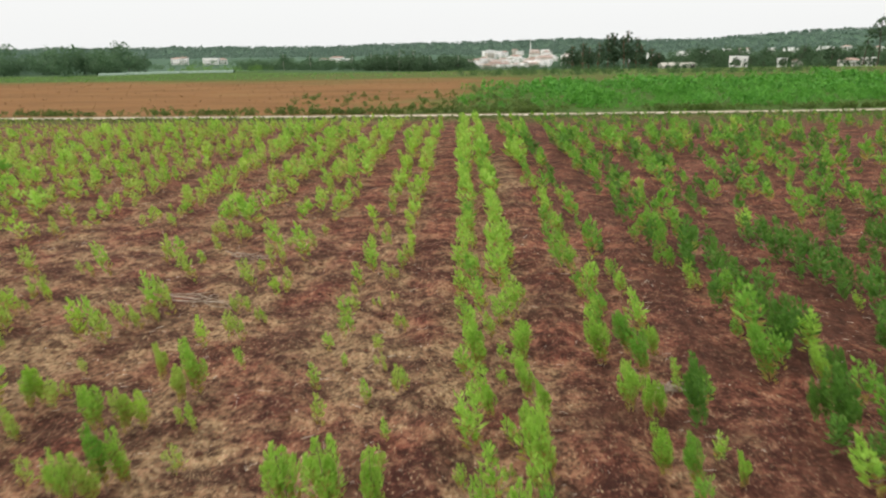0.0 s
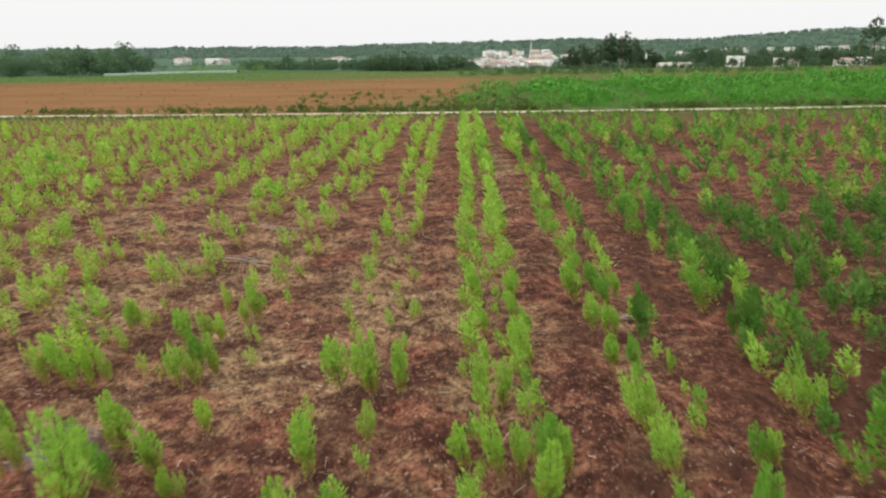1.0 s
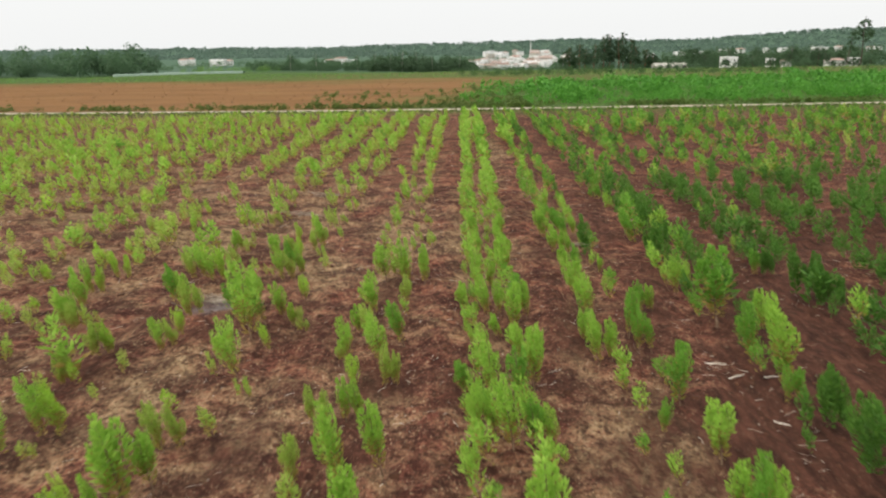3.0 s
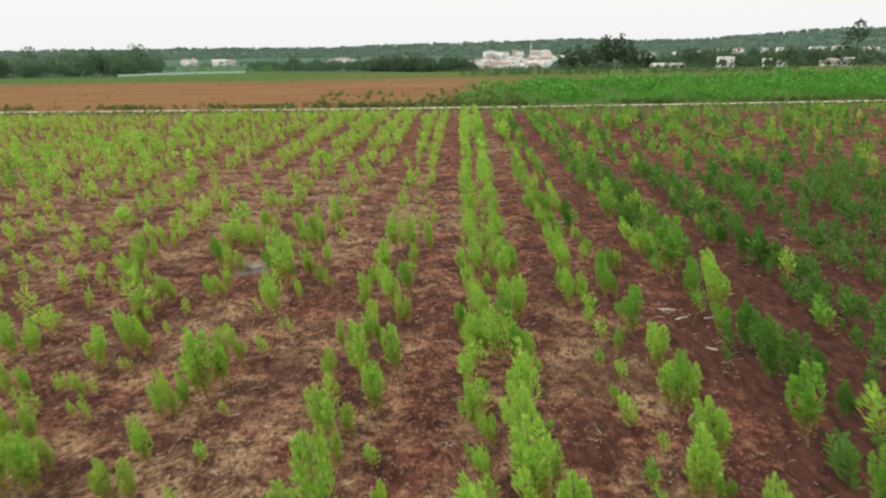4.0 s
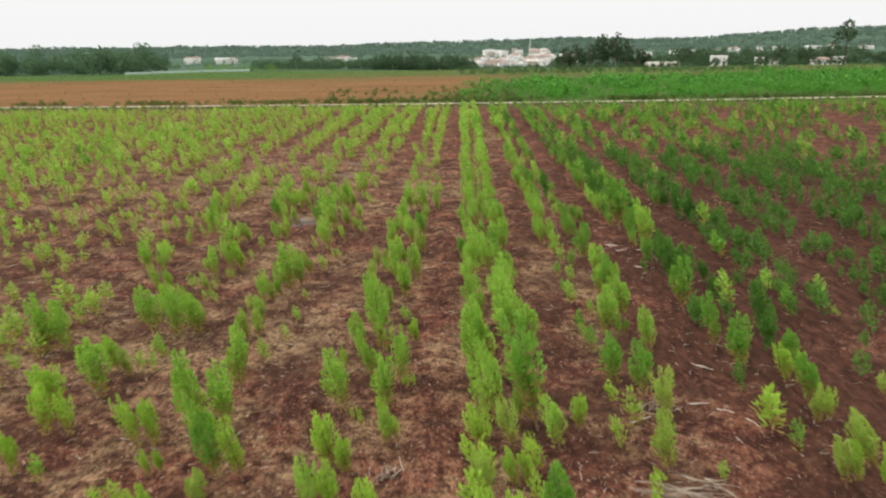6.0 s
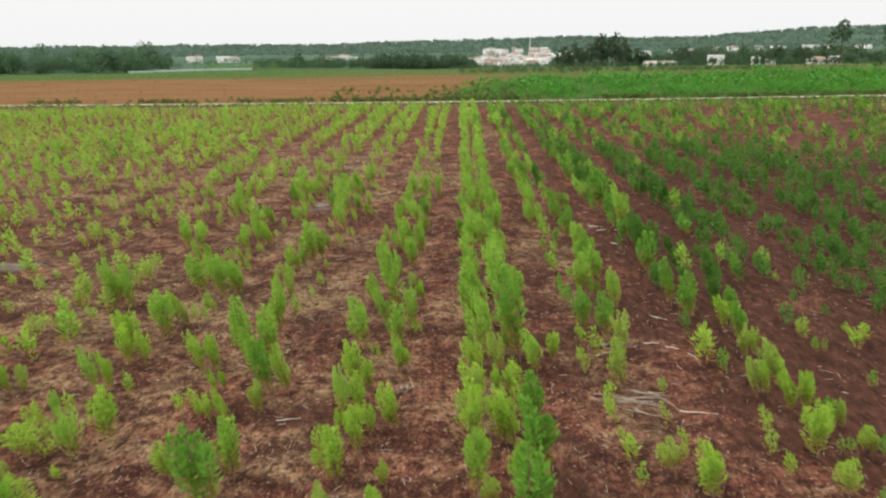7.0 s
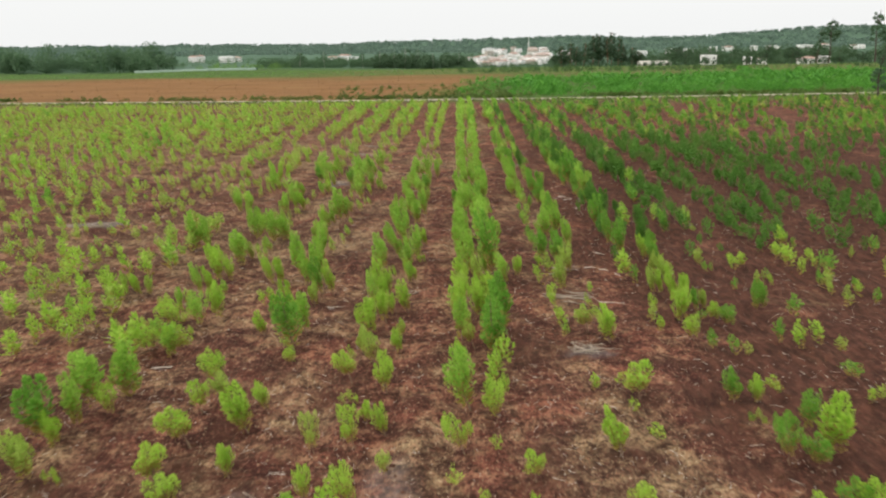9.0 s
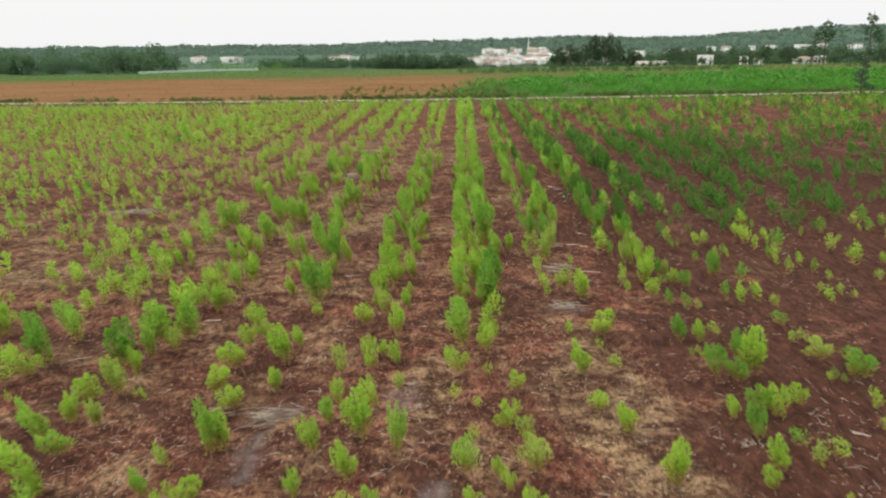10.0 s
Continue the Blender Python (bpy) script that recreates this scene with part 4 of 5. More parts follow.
def straw_stuff():
    r = np.random.default_rng(32)
    n = 9000
    y = r.uniform(-50, 62, n)
    x = r.uniform(-1, 1, n) * (15 + 0.4 * (y + 50))
    keep = straw_and_haze(x, y) + r.uniform(-0.12, 0.12, n) > 0.42
    x, y = x[keep], y[keep]
    m = len(x) * 7
    base = np.repeat(np.stack([x, y, land(x, y)], -1), 7, axis=0) + np.c_[r.normal(0, 0.12, (m, 2)), np.zeros(m)]
    d = unit(np.c_[r.normal(0, 1, (m, 2)), r.uniform(0.05, 0.9, m)])
    v, f = leaf_quads(r, base, d, r.uniform(0.12, 0.34, m), 0.02)
    tagged(new("dry_grass", raw_mesh("dry_grass", v, f, [STRAW])), "matted dry straw-coloured grass on bare soil", "dry grass", kind="stuff")


def clods_stuff():
    """Crumbs and clods of earth."""
    r = np.random.default_rng(34)
    n = 8000
    y = r.uniform(-50, 50, n)
    x = r.uniform(-1, 1, n) * (14 + 0.4 * (y + 50))
    size = r.uniform(0.025, 0.09, n) * (0.6 + 0.9 * r.uniform(0, 1, n) ** 3)
    cube = np.array([[-1, -1, -1], [1, -1, -1], [1, 1, -1], [-1, 1, -1], [-0.7, -0.6, 1], [0.6, -0.7, 0.8], [0.7, 0.6, 1], [-0.6, 0.7, 0.7]])
    quad = np.array([[4, 5, 6, 7], [0, 1, 5, 4], [1, 2, 6, 5], [2, 3, 7, 6], [3, 0, 4, 7]])
    jit = cube[None] * r.uniform(0.6, 1.3, (n, 8, 3)) * size[:, None, None] * (1.2, 1.2, 0.6)
    a = r.uniform(0, 6.28, n)
    c, s = np.cos(a)[:, None], np.sin(a)[:, None]
    v = np.stack([jit[..., 0] * c - jit[..., 1] * s + x[:, None], jit[..., 0] * s + jit[..., 1] * c + y[:, None], jit[..., 2] + land(x, y)[:, None]], -1)
    f = quad[None] + 8 * np.arange(n)[:, None, None]
    tagged(new("soil_clods", raw_mesh("soil_clods", v.reshape(-1, 3), f.reshape(-1, 4), [CLOD])), "crumbled clods of red-brown earth", "soil", kind="stuff")


def brush_pile(x, y, reach, count, lie, seed):
    """A heap of pale cut branches lying on the soil."""
    r = np.random.default_rng(seed)
    ob = empty("brush_pile", Matrix.Translation((x, y, float(land(x, y)))))
    for i in range(2 * count):
        ln = reach * r.uniform(0.35, 1.1)
        a = lie + r.normal(0, 0.45)
        px, py = r.normal(0, reach * 0.38, 2)
        py *= 0.6
        u = np.linspace(-0.5, 0.5, 5)
        k = r.normal(0, 0.12) * ln
        pts = np.stack([px + np.cos(a) * ln * u - np.sin(a) * k * np.cos(u * 3), py + np.sin(a) * ln * u + np.cos(a) * k * np.cos(u * 3), 0.05 + r.uniform(0, 0.12) + u * r.normal(0, 0.1)], -1)
        part("branch", raw_mesh("branch", *tube(pts, np.linspace(0.022, 0.008, 5) * r.uniform(0.5, 1.3), 5), [CUTWOOD], smooth=True), ob)
    return tagged(ob, "small heap of pale cut branches on the soil", "brush pile", "brush piles on the field")


sticks_stuff()
straw_stuff()
clods_stuff()
for x, y, reach, count, lie, seed in (
    (-7.9, -41.3, 1.6, 16, 0.15, 1), (9.5, -43.7, 0.6, 4, 1.4, 2), (5.2, -29.6, 1.2, 14, -0.2, 3), (-10.0, -41.3, 0.9, 6, 0.5, 4),
    (-28.4, -4.5, 2.0, 20, 0.1, 5), (5.9, -17.3, 1.1, 9, 0.5, 6), (-11.8, 11.8, 1.6, 18, 0.1, 7), (9.3, 4.4, 1.3, 3, 0.2, 8),
    (-11.2, 30.2, 1.8, 9, 0.1, 9), (6.8, 21.1, 1.0, 10, 0.7, 10), (5.6, -22.5, 1.7, 16, -0.3, 11), (-3.1, -21.2, 0.9, 8, 1.3, 12), (-10.8, 36.4, 1.5, 8, 0.0, 13),
):
    brush_pile(x, y, reach, count, lie, seed)


def loose_branch(x, y, ln, a, thick):
    u = np.linspace(-0.5, 0.5, 6)
    pts = np.stack([np.cos(a) * ln * u, np.sin(a) * ln * u + 0.12 * ln * u * u, 0.06 + 0.02 * np.cos(u * 9)], -1)
    ob = new("branch", raw_mesh("branch", *tube(pts, np.linspace(thick, thick * 0.5, 6), 6), [STICK], smooth=True))
    ob.matrix_basis = Matrix.Translation((x, y, float(land(x, y))))
    return tagged(ob, "single pale dry branch lying on the soil", "branch", "loose branches on the field")


for x, y, ln, a, thick in ((-18.4, -35.5, 1.0, 0.4, 0.03), (5.2, -18.2, 0.9, 0.5, 0.035), (7.6, -17.0, 0.7, 0.05, 0.035), (8.3, -17.6, 0.6, -0.5, 0.03), (9.0, -18.3, 0.6, -1.2, 0.025),
                           (8.7, -13.9, 0.9, -0.7, 0.03), (9.6, -0.2, 0.7, -0.6, 0.04), (8.9, 4.2, 0.8, -0.15, 0.05), (9.3, 3.2, 0.8, 0.5, 0.05), (-7.0, -23.6, 0.9, 0.2, 0.02), (-4.1, 7.3, 0.6, 0.1, 0.03),
                           (6.9, -5.9, 0.5, 1.0, 0.05), (10.5, 3.0, 0.6, 0.1, 0.04), (14.0, -43.1, 0.6, -0.5, 0.04), (-13.6, -30.8, 0.9, 0.2, 0.05), (7.6, -23.4, 1.3, -0.2, 0.03)):
    loose_branch(x, y, ln, a, thick)


# ---- beyond the track: scrub, crop, woods ----
def clumps(seed, where, size, leaves, leaf, mat, name, label, category, tall=1.0, girth=0.6, lobes=1, high=0.0):
    """Many leafy plants in one mesh, each of a few lobes: where holds x, y for each."""
    r = np.random.default_rng(seed)
    n = len(where)
    m = n * lobes
    lob = np.repeat(where, lobes, axis=0)
    s = np.repeat(size, lobes)
    ground = np.repeat(land(where[:, 0], where[:, 1]), lobes)
    if lobes > 1:
        up = r.uniform(0.08, 0.8, m)
        swing = girth * s * 0.8 * (1.1 - up)
        lob = lob + np.stack([r.normal(0, 0.6, m) * swing, r.normal(0, 0.6, m) * swing], -1)
        rad, base = s * r.uniform(0.22, 0.38, m), ground + s * (high + (1 - high) * up) * tall
        squash = np.full(m, 0.9)
    else:
        rad, base, squash = s * girth, ground, np.full(m, tall / girth)
    c = np.repeat(np.c_[lob, base], leaves, axis=0)
    rr = np.repeat(rad, leaves)
    d = unit(r.normal(size=(m * leaves, 3)))
    if lobes == 1:
        d[:, 2] = np.abs(d[:, 2])
    p = c + d * (rr * r.uniform(0.55, 1.0, m * leaves))[:, None] * np.stack([np.ones(m * leaves), np.ones(m * leaves), np.repeat(squash, leaves)], -1)
    ln = rr * leaf * r.uniform(0.6, 1.4, m * leaves)
    if lobes > 1 or leaf >= 0.6:
        way = unit(np.cross(d, r.normal(size=(m * leaves, 3))) + 0.25 * d)
        v, f = leaf_quads(r, p, way, ln, ln * 0.75, d)
    else:
        way = unit(d + r.normal(0, 0.5, (m * leaves, 3)) + np.array([0, 0, 0.4]))
        v, f = leaf_quads(r, p, way, ln, ln * 0.6)
    return tagged(new(name, raw_mesh(name, v, f, [mat])), label, category, kind="stuff")


r = np.random.default_rng(11)
# scrub on the far verge of the track
xs = r.uniform(-150, 175, 1700)
w = np.stack([xs, road_y(xs) + 3.0 + np.abs(r.normal(0, 2.2, 1700))], -1)
w = w[wave(w[:, 0], w[:, 1] * 0, 30, 60) + r.uniform(-0.7, 0.7, 1700) + 0.3 + 0.25 * (w[:, 0] > -30) > 0.45]
clumps(1, w, r.uniform(0.3, 1.0, len(w)), 44, 0.55, SCRUB, "roadside_scrub", "olive green scrub along the far edge of the track", "scrub")
w = np.stack([14 - 45 * r.uniform(0, 1, 330) ** 1.6, 117.5 + 52 * r.uniform(0, 1, 330) ** 2.6], -1)
clumps(12, w, 0.3 + 1.2 * r.uniform(0, 1, len(w)) ** 2, 18, 0.7, SCRUB, "fallow_bushes", "scattered bushes on the fallow field", "bushes", lobes=5, girth=0.8)
w = np.stack([r.uniform(-160, 30, 900), r.uniform(122, 232, 900)], -1)
clumps(13, w, r.uniform(0.15, 0.45, len(w)), 14, 0.7, DRYWEED, "fallow_weeds", "low reddish dry weeds on the fallow field", "weeds")
# rough grass on the near verge of the track
xs = r.uniform(-150, 170, 3000)
w = np.stack([xs, road_y(xs) - 2.2 - np.abs(r.normal(0, 2.2, 3000))], -1)
clumps(15, w, r.uniform(0.15, 0.5, len(w)), 12, 0.8, SCRUB, "verge_grass", "rough grass on the verge of the track", "grass")
# green crop to the right
n = 8000
w = np.stack([r.uniform(2, 215, n), r.uniform(119, 262, n)], -1)
keep = (w[:, 0] > 8 + 0.10 * (w[:, 1] - 115) + r.normal(0, 7, n)) & (wave(w[:, 0], w[:, 1], 14, 61) + 0.4 * wave(w[:, 0], w[:, 1], 45, 62) > -0.75) & (w[:, 1] > road_y(w[:, 0]) + 8 + r.normal(0, 2, n)) & (w[:, 1] < crop_edge(w[:, 0]) + r.normal(0, 2, n))
w = w[keep]
high = (1.2 + 0.7 * wave(w[:, 0], w[:, 1], 22, 63)).clip(0.4) * r.uniform(0.5, 1.6, len(w))
front = w[:, 1] < 150
clumps(2, w[front], high[front], 56, 0.4, SHRUB, "green_crop", "dense bright green shrubby crop beyond the track", "crop")
clumps(22, w[~front], high[~front], 18, 0.62, SHRUB, "far_green_crop", "green shrubby crop reaching to the hedgerow", "crop")
# grass strip behind the fallow land
n = 3000
w = np.stack([r.uniform(-330, 330, n), r.uniform(236, 470, n)], -1)
clumps(14, w, r.uniform(0.3, 0.9, n), 12, 0.7, MEADOW, "meadow_grass", "rough green meadow between field and woods", "grass")


def wood(seed, n, x0, x1, y0, y1, lo, hi, name, label, mat=None, lobes=8, leaves=50, girth=0.5):
    q = np.random.default_rng(seed)
    where = np.stack([q.uniform(x0, x1, n), q.uniform(y0, y1, n)], -1)
    size = q.uniform(lo, hi, n) * (1 + 0.22 * wave(where[:, 0], where[:, 1], 60, seed))
    return clumps(seed, where, size, leaves, 0.28 if lobes > 1 else 0.66, mat or WOODLEAF, name, label, "woods", lobes=lobes, girth=girth, high=0.05)


wood(101, 130, -540, -248, 560, 650, 13, 20, "broadleaf_wood", "dark broadleaf wood at the edge of the fields")
wood(102, 130, -170, -62, 590, 660, 6.0, 8.5, "field_edge_wood", "low dark woodland behind the fallow field")
wood(112, 120, -64, 22, 590, 660, 8, 12.5, "tall_edge_wood", "tall mixed woodland behind the fallow field", DARKWOOD)
wood(103, 260, 0, 150, 470, 530, 1.3, 3.4, "low_thicket", "low green thicket in front of the village", DARKWOOD, 5, 30, 0.7)
wood(104, 165, 140, 460, 500, 610, 9, 15.5, "hedgerow_wood", "dark hedgerow trees among white houses", DARKWOOD)
wood(105, 230, -360, -90, 690, 930, 4, 7, "valley_wood", "wooded slope below scattered houses", None, 5, 22)
wood(106, 420, -760, -10, 1060, 1280, 7, 12, "village_fringe_wood", "trees round the edge of the village", HAZYLEAF, 5, 18)
wood(107, 60, -205, -135, 545, 600, 3, 5.5, "pale_thicket", "pale grey-green thicket beside the meadow", MEADOW, 5, 26)
wood(110, 150, 250, 700, 970, 1200, 7, 13, "slope_wood", "trees on the slope behind the houses", HAZYLEAF, 5, 18)
wood(111, 170, 5, 230, 1225, 1440, 5, 10, "village_garden_trees", "green garden trees between village houses", SHRUBWOOD, 5, 18)
wood(118, 42, 5, 215, 1218, 1232, 6, 9.5, "village_front_trees", "dark garden trees before the village houses", DARKWOOD, 5, 24)
wood(108, 5500, -1900, 2100, 1560, 2560, 4, 6, "hill_woods", "wooded hills on the horizon", HAZYLEAF, 1, 16, 1.7)
wood(109, 300, -80, 560, 1380, 1560, 5, 8, "village_back_wood", "woodland rising behind the village", HAZYLEAF, 4, 16)


wood(113, 40, -380, -255, 880, 950, 3, 6, "house_garden_trees", "garden trees round scattered white houses", WOODLEAF, 5, 24)


wood(114, 90, 138, 330, 460, 478, 2.6, 5.4, "field_hedge", "low dark hedge before the white houses", DARKWOOD, 5, 26, 0.7)


wood(115, 150, 4, 120, 244, 290, 1.3, 2.9, "field_end_thicket", "dark green bushes at the far end of the crop", SHRUBWOOD, 6, 34, 0.7)
wood(116, 70, 70, 190, 262, 300, 1.6, 3.2, "field_end_scrub", "low green scrub at the far end of the crop", SHRUBWOOD, 5, 26, 0.8)


wood(117, 60, 80, 150, 526, 545, 4.5, 8.0, "pine_undergrowth", "dark undergrowth below the pine clump", DARKWOOD, 6, 40, 0.6)


# ---- single trees ----
def tree(x, y, h, crown_from, girth, seed, label, mat, narrow=0.5, lean=0.0, lobes=16, per=60, trunk_mat=None):
    """A tapered trunk with limbs, and a crown of leafy tufts at the ends of the limbs."""
    q = np.random.default_rng(seed)
    ob = empty("tree", Matrix.Translation((x, y, float(land(x, y)) - 0.1)))
    u = np.linspace(0, 1, 8)
    pts = np.stack([lean * u * h + 0.02 * h * np.sin(u * 5 + seed), 0.02 * h * np.sin(u * 4 + 2 * seed), u * h * 0.93], -1)
    part("trunk", raw_mesh("trunk", *tube(pts, np.linspace(girth, girth * 0.25, 8), 8), [trunk_mat or TRUNK], smooth=True), ob)
    lv, lw, ls = [], [], []
    for i in range(lobes):
        f = crown_from + (1 - crown_from) * (i + q.uniform(0, 1)) / lobes
        root = np.array([np.interp(f * 0.9, u, pts[:, c]) for c in range(3)])
        a = i * 2.4 + q.uniform(-0.4, 0.4)
        reach = narrow * h * 0.36 * q.uniform(0.4, 1.1) * (1.15 - 0.75 * (f - crown_from) / (1 - crown_from + 1e-6))
        tip = root + np.array([math.cos(a) * reach, math.sin(a) * reach, reach * 0.45 + 0.02 * h])
        mid = (root + tip) / 2 + np.array([0, 0, -0.08 * reach])
        part("limb", raw_mesh("limb", *tube([root, mid, tip], [girth * 0.3, girth * 0.2, girth * 0.08], 5), [trunk_mat or TRUNK], smooth=True), ob)
        d = unit(q.normal(size=(per, 3)))
        rad = max(reach * 0.6, 0.045 * h) * q.uniform(0.7, 1.1)
        lv.append(tip + d * rad * q.uniform(0.3, 1, (per, 1)) * (1, 1, 0.7))
        lw.append(unit(np.cross(d, q.normal(size=(per, 3))) + 0.3 * d))
        ls.append(np.full(per, rad * 0.42) * q.uniform(0.6, 1.4, per))
    v, f = leaf_quads(q, np.concatenate(lv), np.concatenate(lw), np.concatenate(ls), np.concatenate(ls) * 0.7)
    part("crown", raw_mesh("crown", v, f, [mat]), ob)
    return tagged(ob, label, "tree", "single trees beyond the fields")


tree(241, 447, 24, 0.35, 0.35, 4, "slender eucalyptus with thin crown beside a taller one", DARKWOOD, 0.32, 0.0, 14, 110)
tree(247, 445, 31, 0.5, 0.45, 1, "tall spindly eucalyptus with tufted crown above hedgerow", DARKWOOD, 0.4, 0.01, 16, 120)
tree(263, 420, 34, 0.42, 0.5, 2, "very tall thin eucalyptus with ragged crown", WOODLEAF, 0.42, 0.005, 18, 130)
tree(91.5, 104, 12.5, 0.1, 0.22, 3, "slim dark roadside tree standing beside the track", WOODLEAF, 0.36, 0.0, 20, 130)
for i, (x, y, h, nar) in enumerate(((84, 522, 17, 0.6), (90, 515, 19, 0.55), (96, 525, 16, 0.6), (101, 518, 19, 0.5), (108, 521, 25, 0.42), (113, 526, 27, 0.36), (118, 519, 24, 0.4), (122, 524, 28, 0.36), (127, 520, 23, 0.42), (131, 526, 18, 0.55), (137, 520, 15, 0.6), (143, 523, 12, 0.7))):
    tree(x, y, h, 0.2, 0.4, 20 + i, "tall dark pine in a clump before the village", PINELEAF, nar * 1.2, 0.0, 28, 110, REDBARK)
for i, (x, y, h, nar) in enumerate(((-60, 604, 15, 0.7), (-48, 608, 16, 0.7), (-38, 602, 19, 0.6), (-27, 606, 18, 0.6), (-14, 600, 14, 0.7), (-75, 606, 14, 0.7), (-108, 604, 15, 0.6), (-128, 600, 14, 0.8), (8, 602, 15, 0.7))):
    tree(x, y, h, 0.35, 0.3, 40 + i, "slender eucalyptus with pale trunk at the wood edge", WOODLEAF, nar, 0.0, 13, 90, PALETRUNK)
for i, (x, y, h, nar) in enumerate(((-252, 640, 16, 0.9), (-264, 636, 16, 0.9), (-278, 642, 14, 0.9), (170, 520, 14, 1.0), (188, 500, 14, 1.0), (222, 540, 15, 1.0), (232, 505, 16, 0.9), (248, 500, 14, 1.0), (285, 520, 15, 1.0), (180, 545, 16, 1.0), (300, 470, 17, 0.9))):
    tree(x, y, h, 0.2, 0.35, 60 + i, "broad dark round-headed tree among the houses", PINELEAF if i % 2 else WOODLEAF, nar, 0.0, 14, 100)

for i, (x, y, h) in enumerate(((150, 470, 6), (163, 474, 9), (174, 466, 7), (193, 472, 8), (203, 468, 6.5), (216, 474, 9), (224, 466, 8), (238, 470, 9.5), (255, 468, 6.5), (268, 472, 10), (283, 470, 9), (297, 462, 11), (178, 479, 5), (187, 478, 6), (207, 480, 5.5), (214, 479, 4.5), (244, 473, 5), (253, 472, 6), (231, 476, 6))):
    tree(x, y, h, 0.1, 0.2, 80 + i, "bushy dark tree in the hedge before white houses", PINELEAF if i % 3 else WOODLEAF, 1.15, 0.0, 14, 70)


# ---- village ----
def box(bm, x0, x1, y0, y1, z0, z1):
    vs = [bm.verts.new(p) for p in ((x0, y0, z0), (x1, y0, z0), (x1, y1, z0), (x0, y1, z0), (x0, y0, z1), (x1, y0, z1), (x1, y1, z1), (x0, y1, z1))]
    for q in ((3, 2, 1, 0), (4, 5, 6, 7), (0, 1, 5, 4), (1, 2, 6, 5), (2, 3, 7, 6), (3, 0, 4, 7)):
        bm.faces.new([vs[i] for i in q])


def house(x, y, wide, deep, tall, turn, flat=False, wall_mat=None, roof_mat=None, label=""):
    """A plastered house: wall block, hipped or flat roof, windows and a door."""
    z = float(land(x, y)) - 0.6
    ob = empty("house", Matrix.Translation((x, y, z)) @ Matrix.Rotation(turn, 4, "Z"))
    bm = bmesh.new()
    box(bm, -wide / 2, wide / 2, -deep / 2, deep / 2, 0, tall + 0.6)
    wall = part("wall", bm_mesh("wall", bm, wall_mat or PLASTER), ob)
    bm = bmesh.new()
    t = tall + 0.6
    if flat:
        box(bm, -wide / 2 - 0.25, wide / 2 + 0.25, -deep / 2 - 0.25, deep / 2 + 0.25, t + 0.003, t + 0.4)
    else:
        o, rise, ridge = 0.4, min(wide, deep) * 0.17, max(wide * 0.5 - deep * 0.4, 0.3)
        low = [bm.verts.new((sx * (wide / 2 + o), sy * (deep / 2 + o), t + 0.003)) for sx, sy in ((-1, -1), (1, -1), (1, 1), (-1, 1))]
        a, b = bm.verts.new((-ridge, 0, t + rise)), bm.verts.new((ridge, 0, t + rise))
        for q in ((low[0], low[1], b, a), (low[1], low[2], b), (low[2], low[3], a, b), (low[3], low[0], a), (low[3], low[2], low[1], low[0])):
            bm.faces.new(q)
    part("roof", bm_mesh("roof", bm, roof_mat or (PLASTER if flat else TILE)), ob)
    floors = max(1, round(tall / 3))
    bays = max(2, int(wide // 3))
    for fl in range(floors):
        for i in range(bays):
            cx = -wide / 2 + (i + 0.5) * wide / bays
            zz = 0.6 + 3 * fl
            bm = bmesh.new()
            if fl == 0 and i == bays // 2:
                box(bm, cx - 0.5, cx + 0.5, -deep / 2 - 0.05, -deep / 2 + 0.1, zz, zz + 2.1)
                part("door", bm_mesh("door", bm, TRUNK), ob, "brown entrance door")
            else:
                box(bm, cx - 0.55, cx + 0.55, -deep / 2 - 0.05, -deep / 2 + 0.1, zz + 0.95, zz + 2.2)
                part("window", bm_mesh("window", bm, PANE), ob)
    return tagged(ob, label or ("white plastered house with flat roof" if flat else "white plastered house with terracotta tiled roof"), "house", "houses of the village")


house(182.8, 486, 8.5, 8, 6.5, 0.1, True)
house(211, 488, 4.6, 7, 5.0, -0.2, True)
house(249.6, 480, 11, 8, 4.0, 0.2)
house(261, 479, 5.5, 7, 5.2, 0.0, True)
house(226, 500, 6, 7, 4.2, -0.2)
for x, y, wide, tall, turn, flat in ((-338, 960, 13, 7, 0.3, False), (-327, 955, 10, 8, 0.1, False), (-288, 940, 19, 7.5, -0.1, True), (-276, 946, 10, 6, 0.2, False),
                                     (-165, 1040, 16, 9, 0.1, False), (-148, 1036, 18, 11, -0.2, False), (-136, 1045, 12, 9.5, 0.3, True), (-112, 1050, 9, 6, 0.1, False)):
    house(x, y, wide, 9, tall, turn, flat)
q = np.random.default_rng(77)
for i in range(18):
    house(220 + i * 19 + q.uniform(-12, 12), 948 + q.uniform(-25, 25), q.uniform(7, 13), 8, q.uniform(4, 6), q.uniform(-0.4, 0.4), q.uniform() < 0.7)
for i in range(100):
    x = q.uniform(12, 222)
    y = 1235 + q.uniform(0, 1) * 290
    if x < 60 and y > 1400:
        continue
    house(x, y, q.uniform(8, 22), q.uniform(8, 12), q.uniform(4.5, 9.5), q.uniform(-0.6, 0.6), q.uniform() < 0.68, *((PLASTER, None, "") if i % 4 else (CREAM, None, "cream plastered village house with tiled or flat roof")))


for x, y, wide in ((92, 1246, 12), (101, 1262, 15), (110, 1250, 11), (118, 1275, 14), (97, 1290, 12), (112, 1305, 16), (30, 1262, 13), (48, 1250, 15)):
    house(x, y, wide, 9, 6.5, 0.1, wide > 12)


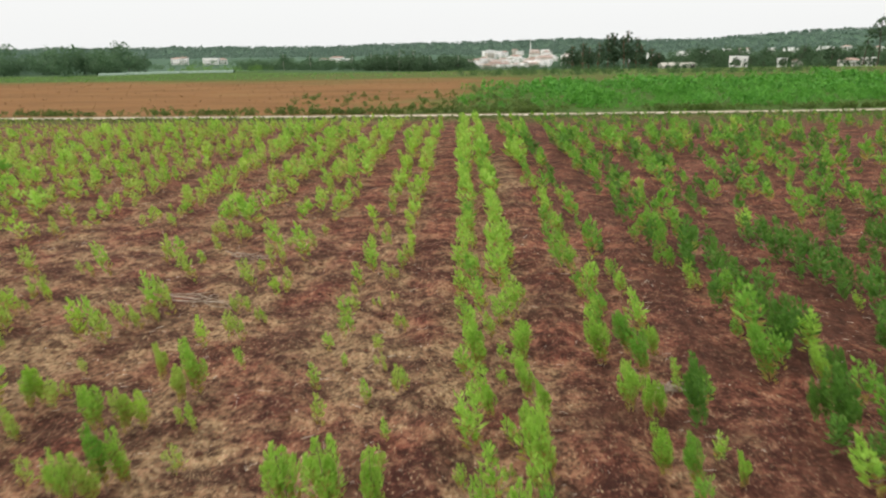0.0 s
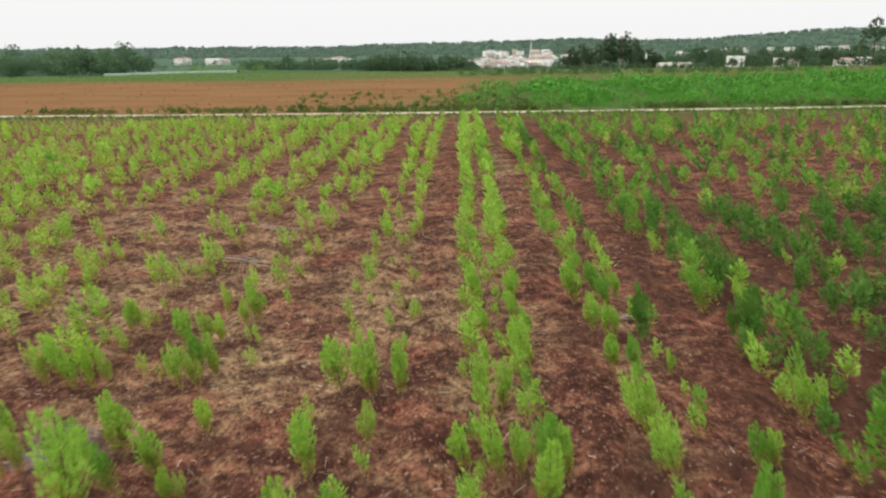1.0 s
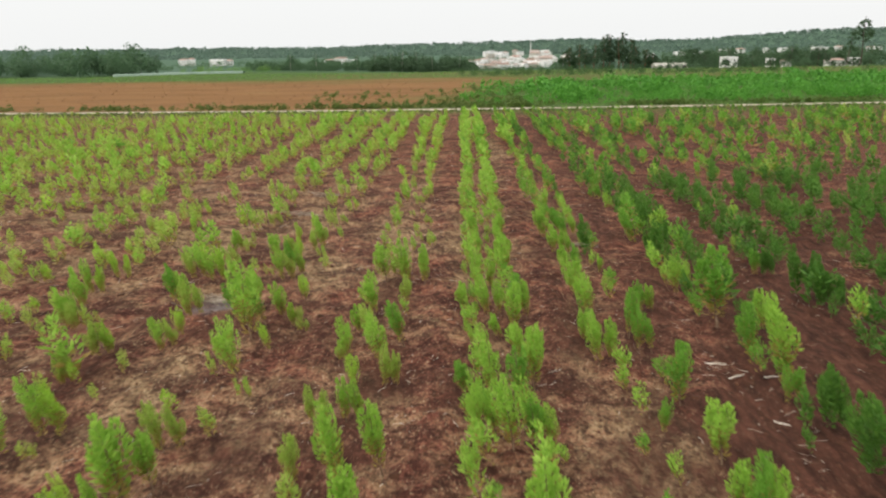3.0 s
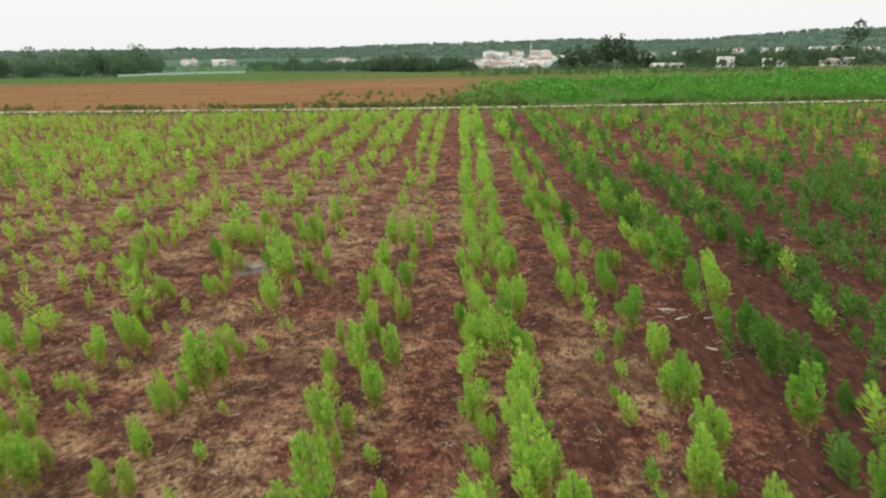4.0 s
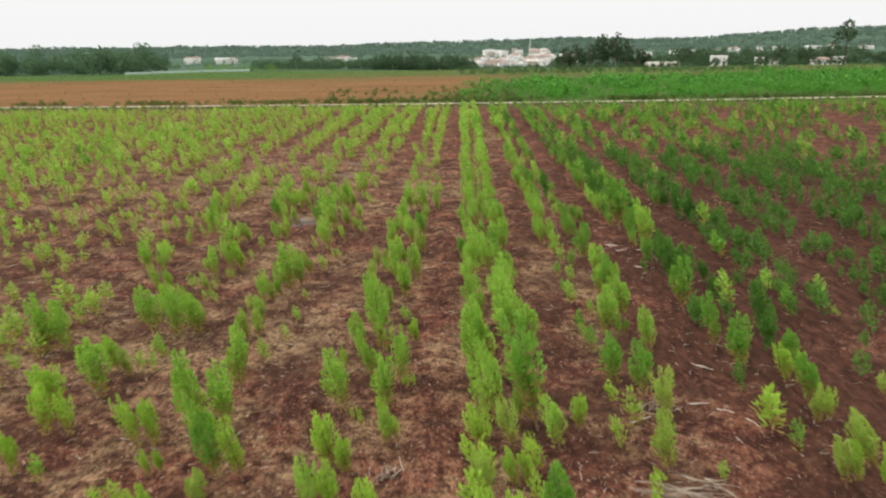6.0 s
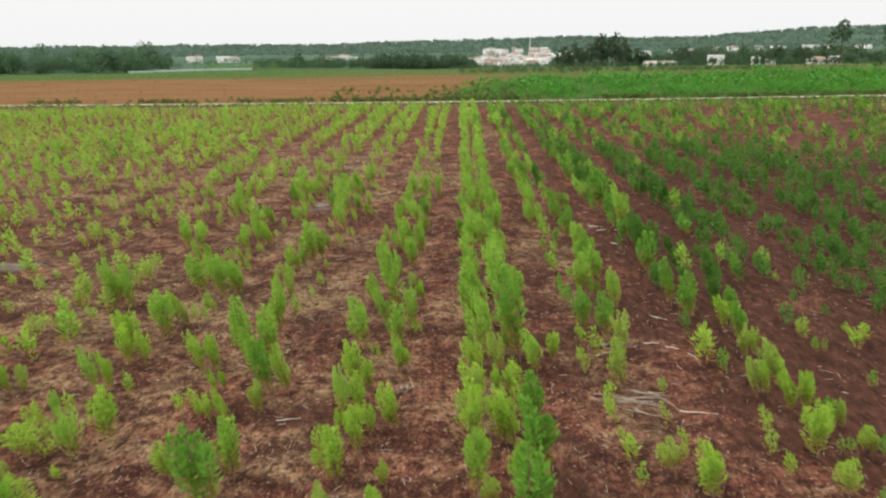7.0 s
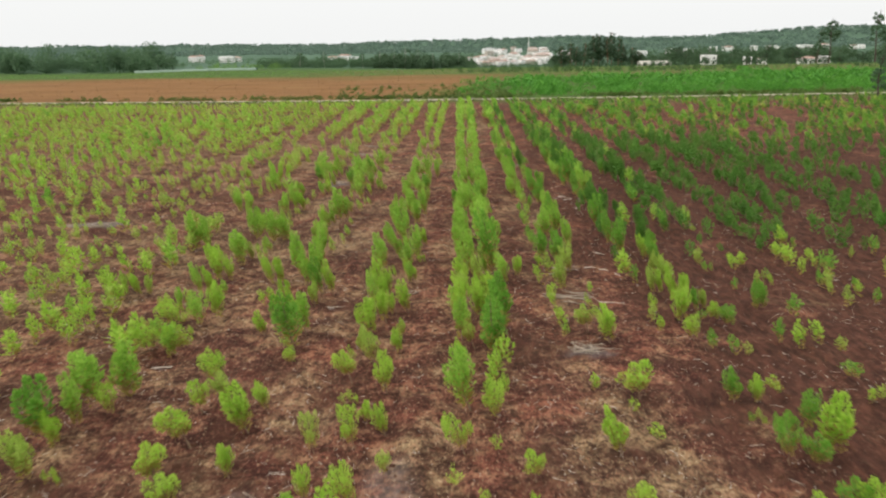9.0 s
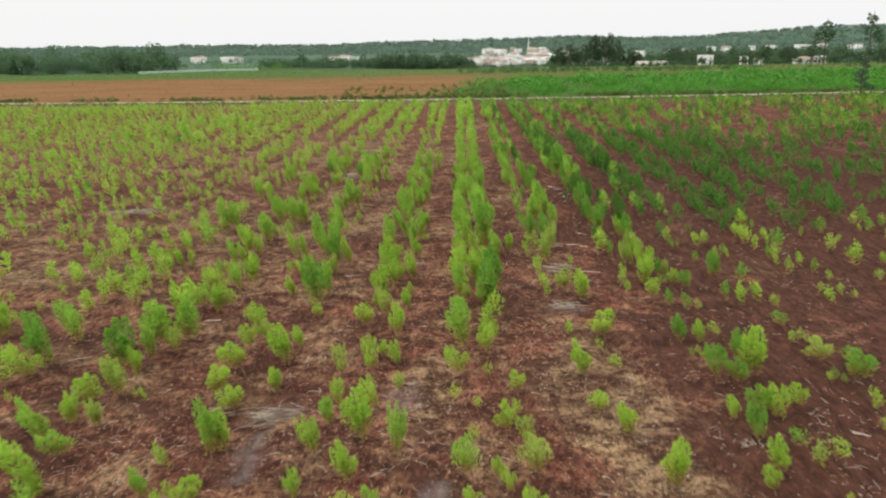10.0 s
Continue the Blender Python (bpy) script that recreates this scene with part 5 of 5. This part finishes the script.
def warehouse(x, y, wide, deep, tall, label):
    ob = empty("warehouse", Matrix.Translation((x, y, float(land(x, y)) - 0.4)))
    bm = bmesh.new()
    box(bm, -wide / 2, wide / 2, -deep / 2, deep / 2, 0, tall)
    part("wall", bm_mesh("wall", bm, CONCRETE), ob)
    bm = bmesh.new()
    prof = [(-deep / 2 - 0.4, tall + 0.003), (0, tall + 2.0), (deep / 2 + 0.4, tall + 0.003)]
    vs = [[bm.verts.new((sx * (wide / 2 + 0.4), a, b)) for a, b in prof] for sx in (-1, 1)]
    for q4 in ((vs[0][0], vs[1][0], vs[1][1], vs[0][1]), (vs[0][1], vs[1][1], vs[1][2], vs[0][2]), (vs[0][0], vs[0][2], vs[1][2], vs[1][0])):
        bm.faces.new(q4)
    for side in vs:
        bm.faces.new(side)
    part("roof", bm_mesh("roof", bm, SHEET), ob, "pale corrugated sheet roof")
    for i in range(4):
        bm = bmesh.new()
        cx = (i - 1.5) * wide / 4
        box(bm, cx - 1.3, cx + 1.3, -deep / 2 - 0.06, -deep / 2 + 0.1, 0.3, 2.6)
        part("door", bm_mesh("door", bm, PANE), ob)
    return tagged(ob, label, "warehouse")


warehouse(146, 491, 21, 12, 1.9, "long low farm shed with pale sheet roof")


def poly_tunnel(x, y, long):
    """A low greenhouse of pale film on hoops."""
    ob = empty("greenhouse", Matrix.Translation((x, y, float(land(x, y)))))
    a = np.linspace(0, math.pi, 9)
    ring = np.stack([np.cos(a) * 3.5, np.sin(a) * 1.5], -1)
    n = 12
    v = np.array([[-long / 2 + long * i / (n - 1), p[0], p[1]] for i in range(n) for p in ring])
    f = np.array([[i * 9 + j, i * 9 + j + 1, (i + 1) * 9 + j + 1, (i + 1) * 9 + j] for i in range(n - 1) for j in range(8)])
    part("film", raw_mesh("film", v, f, [FILM], smooth=True), ob)
    for i in range(0, n, 2):
        hoop = [(-long / 2 + long * i / (n - 1), p[0] * 1.015, p[1] * 1.02) for p in ring]
        part("hoop", raw_mesh("hoop", *tube(hoop, np.full(9, 0.05), 4), [STEEL]), ob)
    return tagged(ob, "low greenhouse of pale plastic film", "greenhouse", "greenhouses behind the meadow")


for i in range(5):
    poly_tunnel(-238 + 19 * i, 546 + (i % 2) * 2, 20)


def mast(x, y, h):
    ob = empty("mast", Matrix.Translation((x, y, float(land(x, y)))))
    part("pole", raw_mesh("pole", *tube([(0, 0, 0), (0, 0, h * 0.5), (0, 0, h)], [0.9, 0.7, 0.35], 8), [PLASTER], smooth=True), ob)
    for k in range(3):
        a = k * 2.09
        bm = bmesh.new()
        box(bm, -0.3, 0.3, -0.2, 0.2, h - 4, h - 1)
        p = part("antenna", bm_mesh("antenna", bm, PLASTER), ob)
        p.matrix_basis = Matrix.Translation((math.cos(a) * 0.9, math.sin(a) * 0.9, 0)) @ Matrix.Rotation(a, 4, "Z")
    return tagged(ob, "tall white radio mast above the village", "mast")


mast(161, 1500, 29)
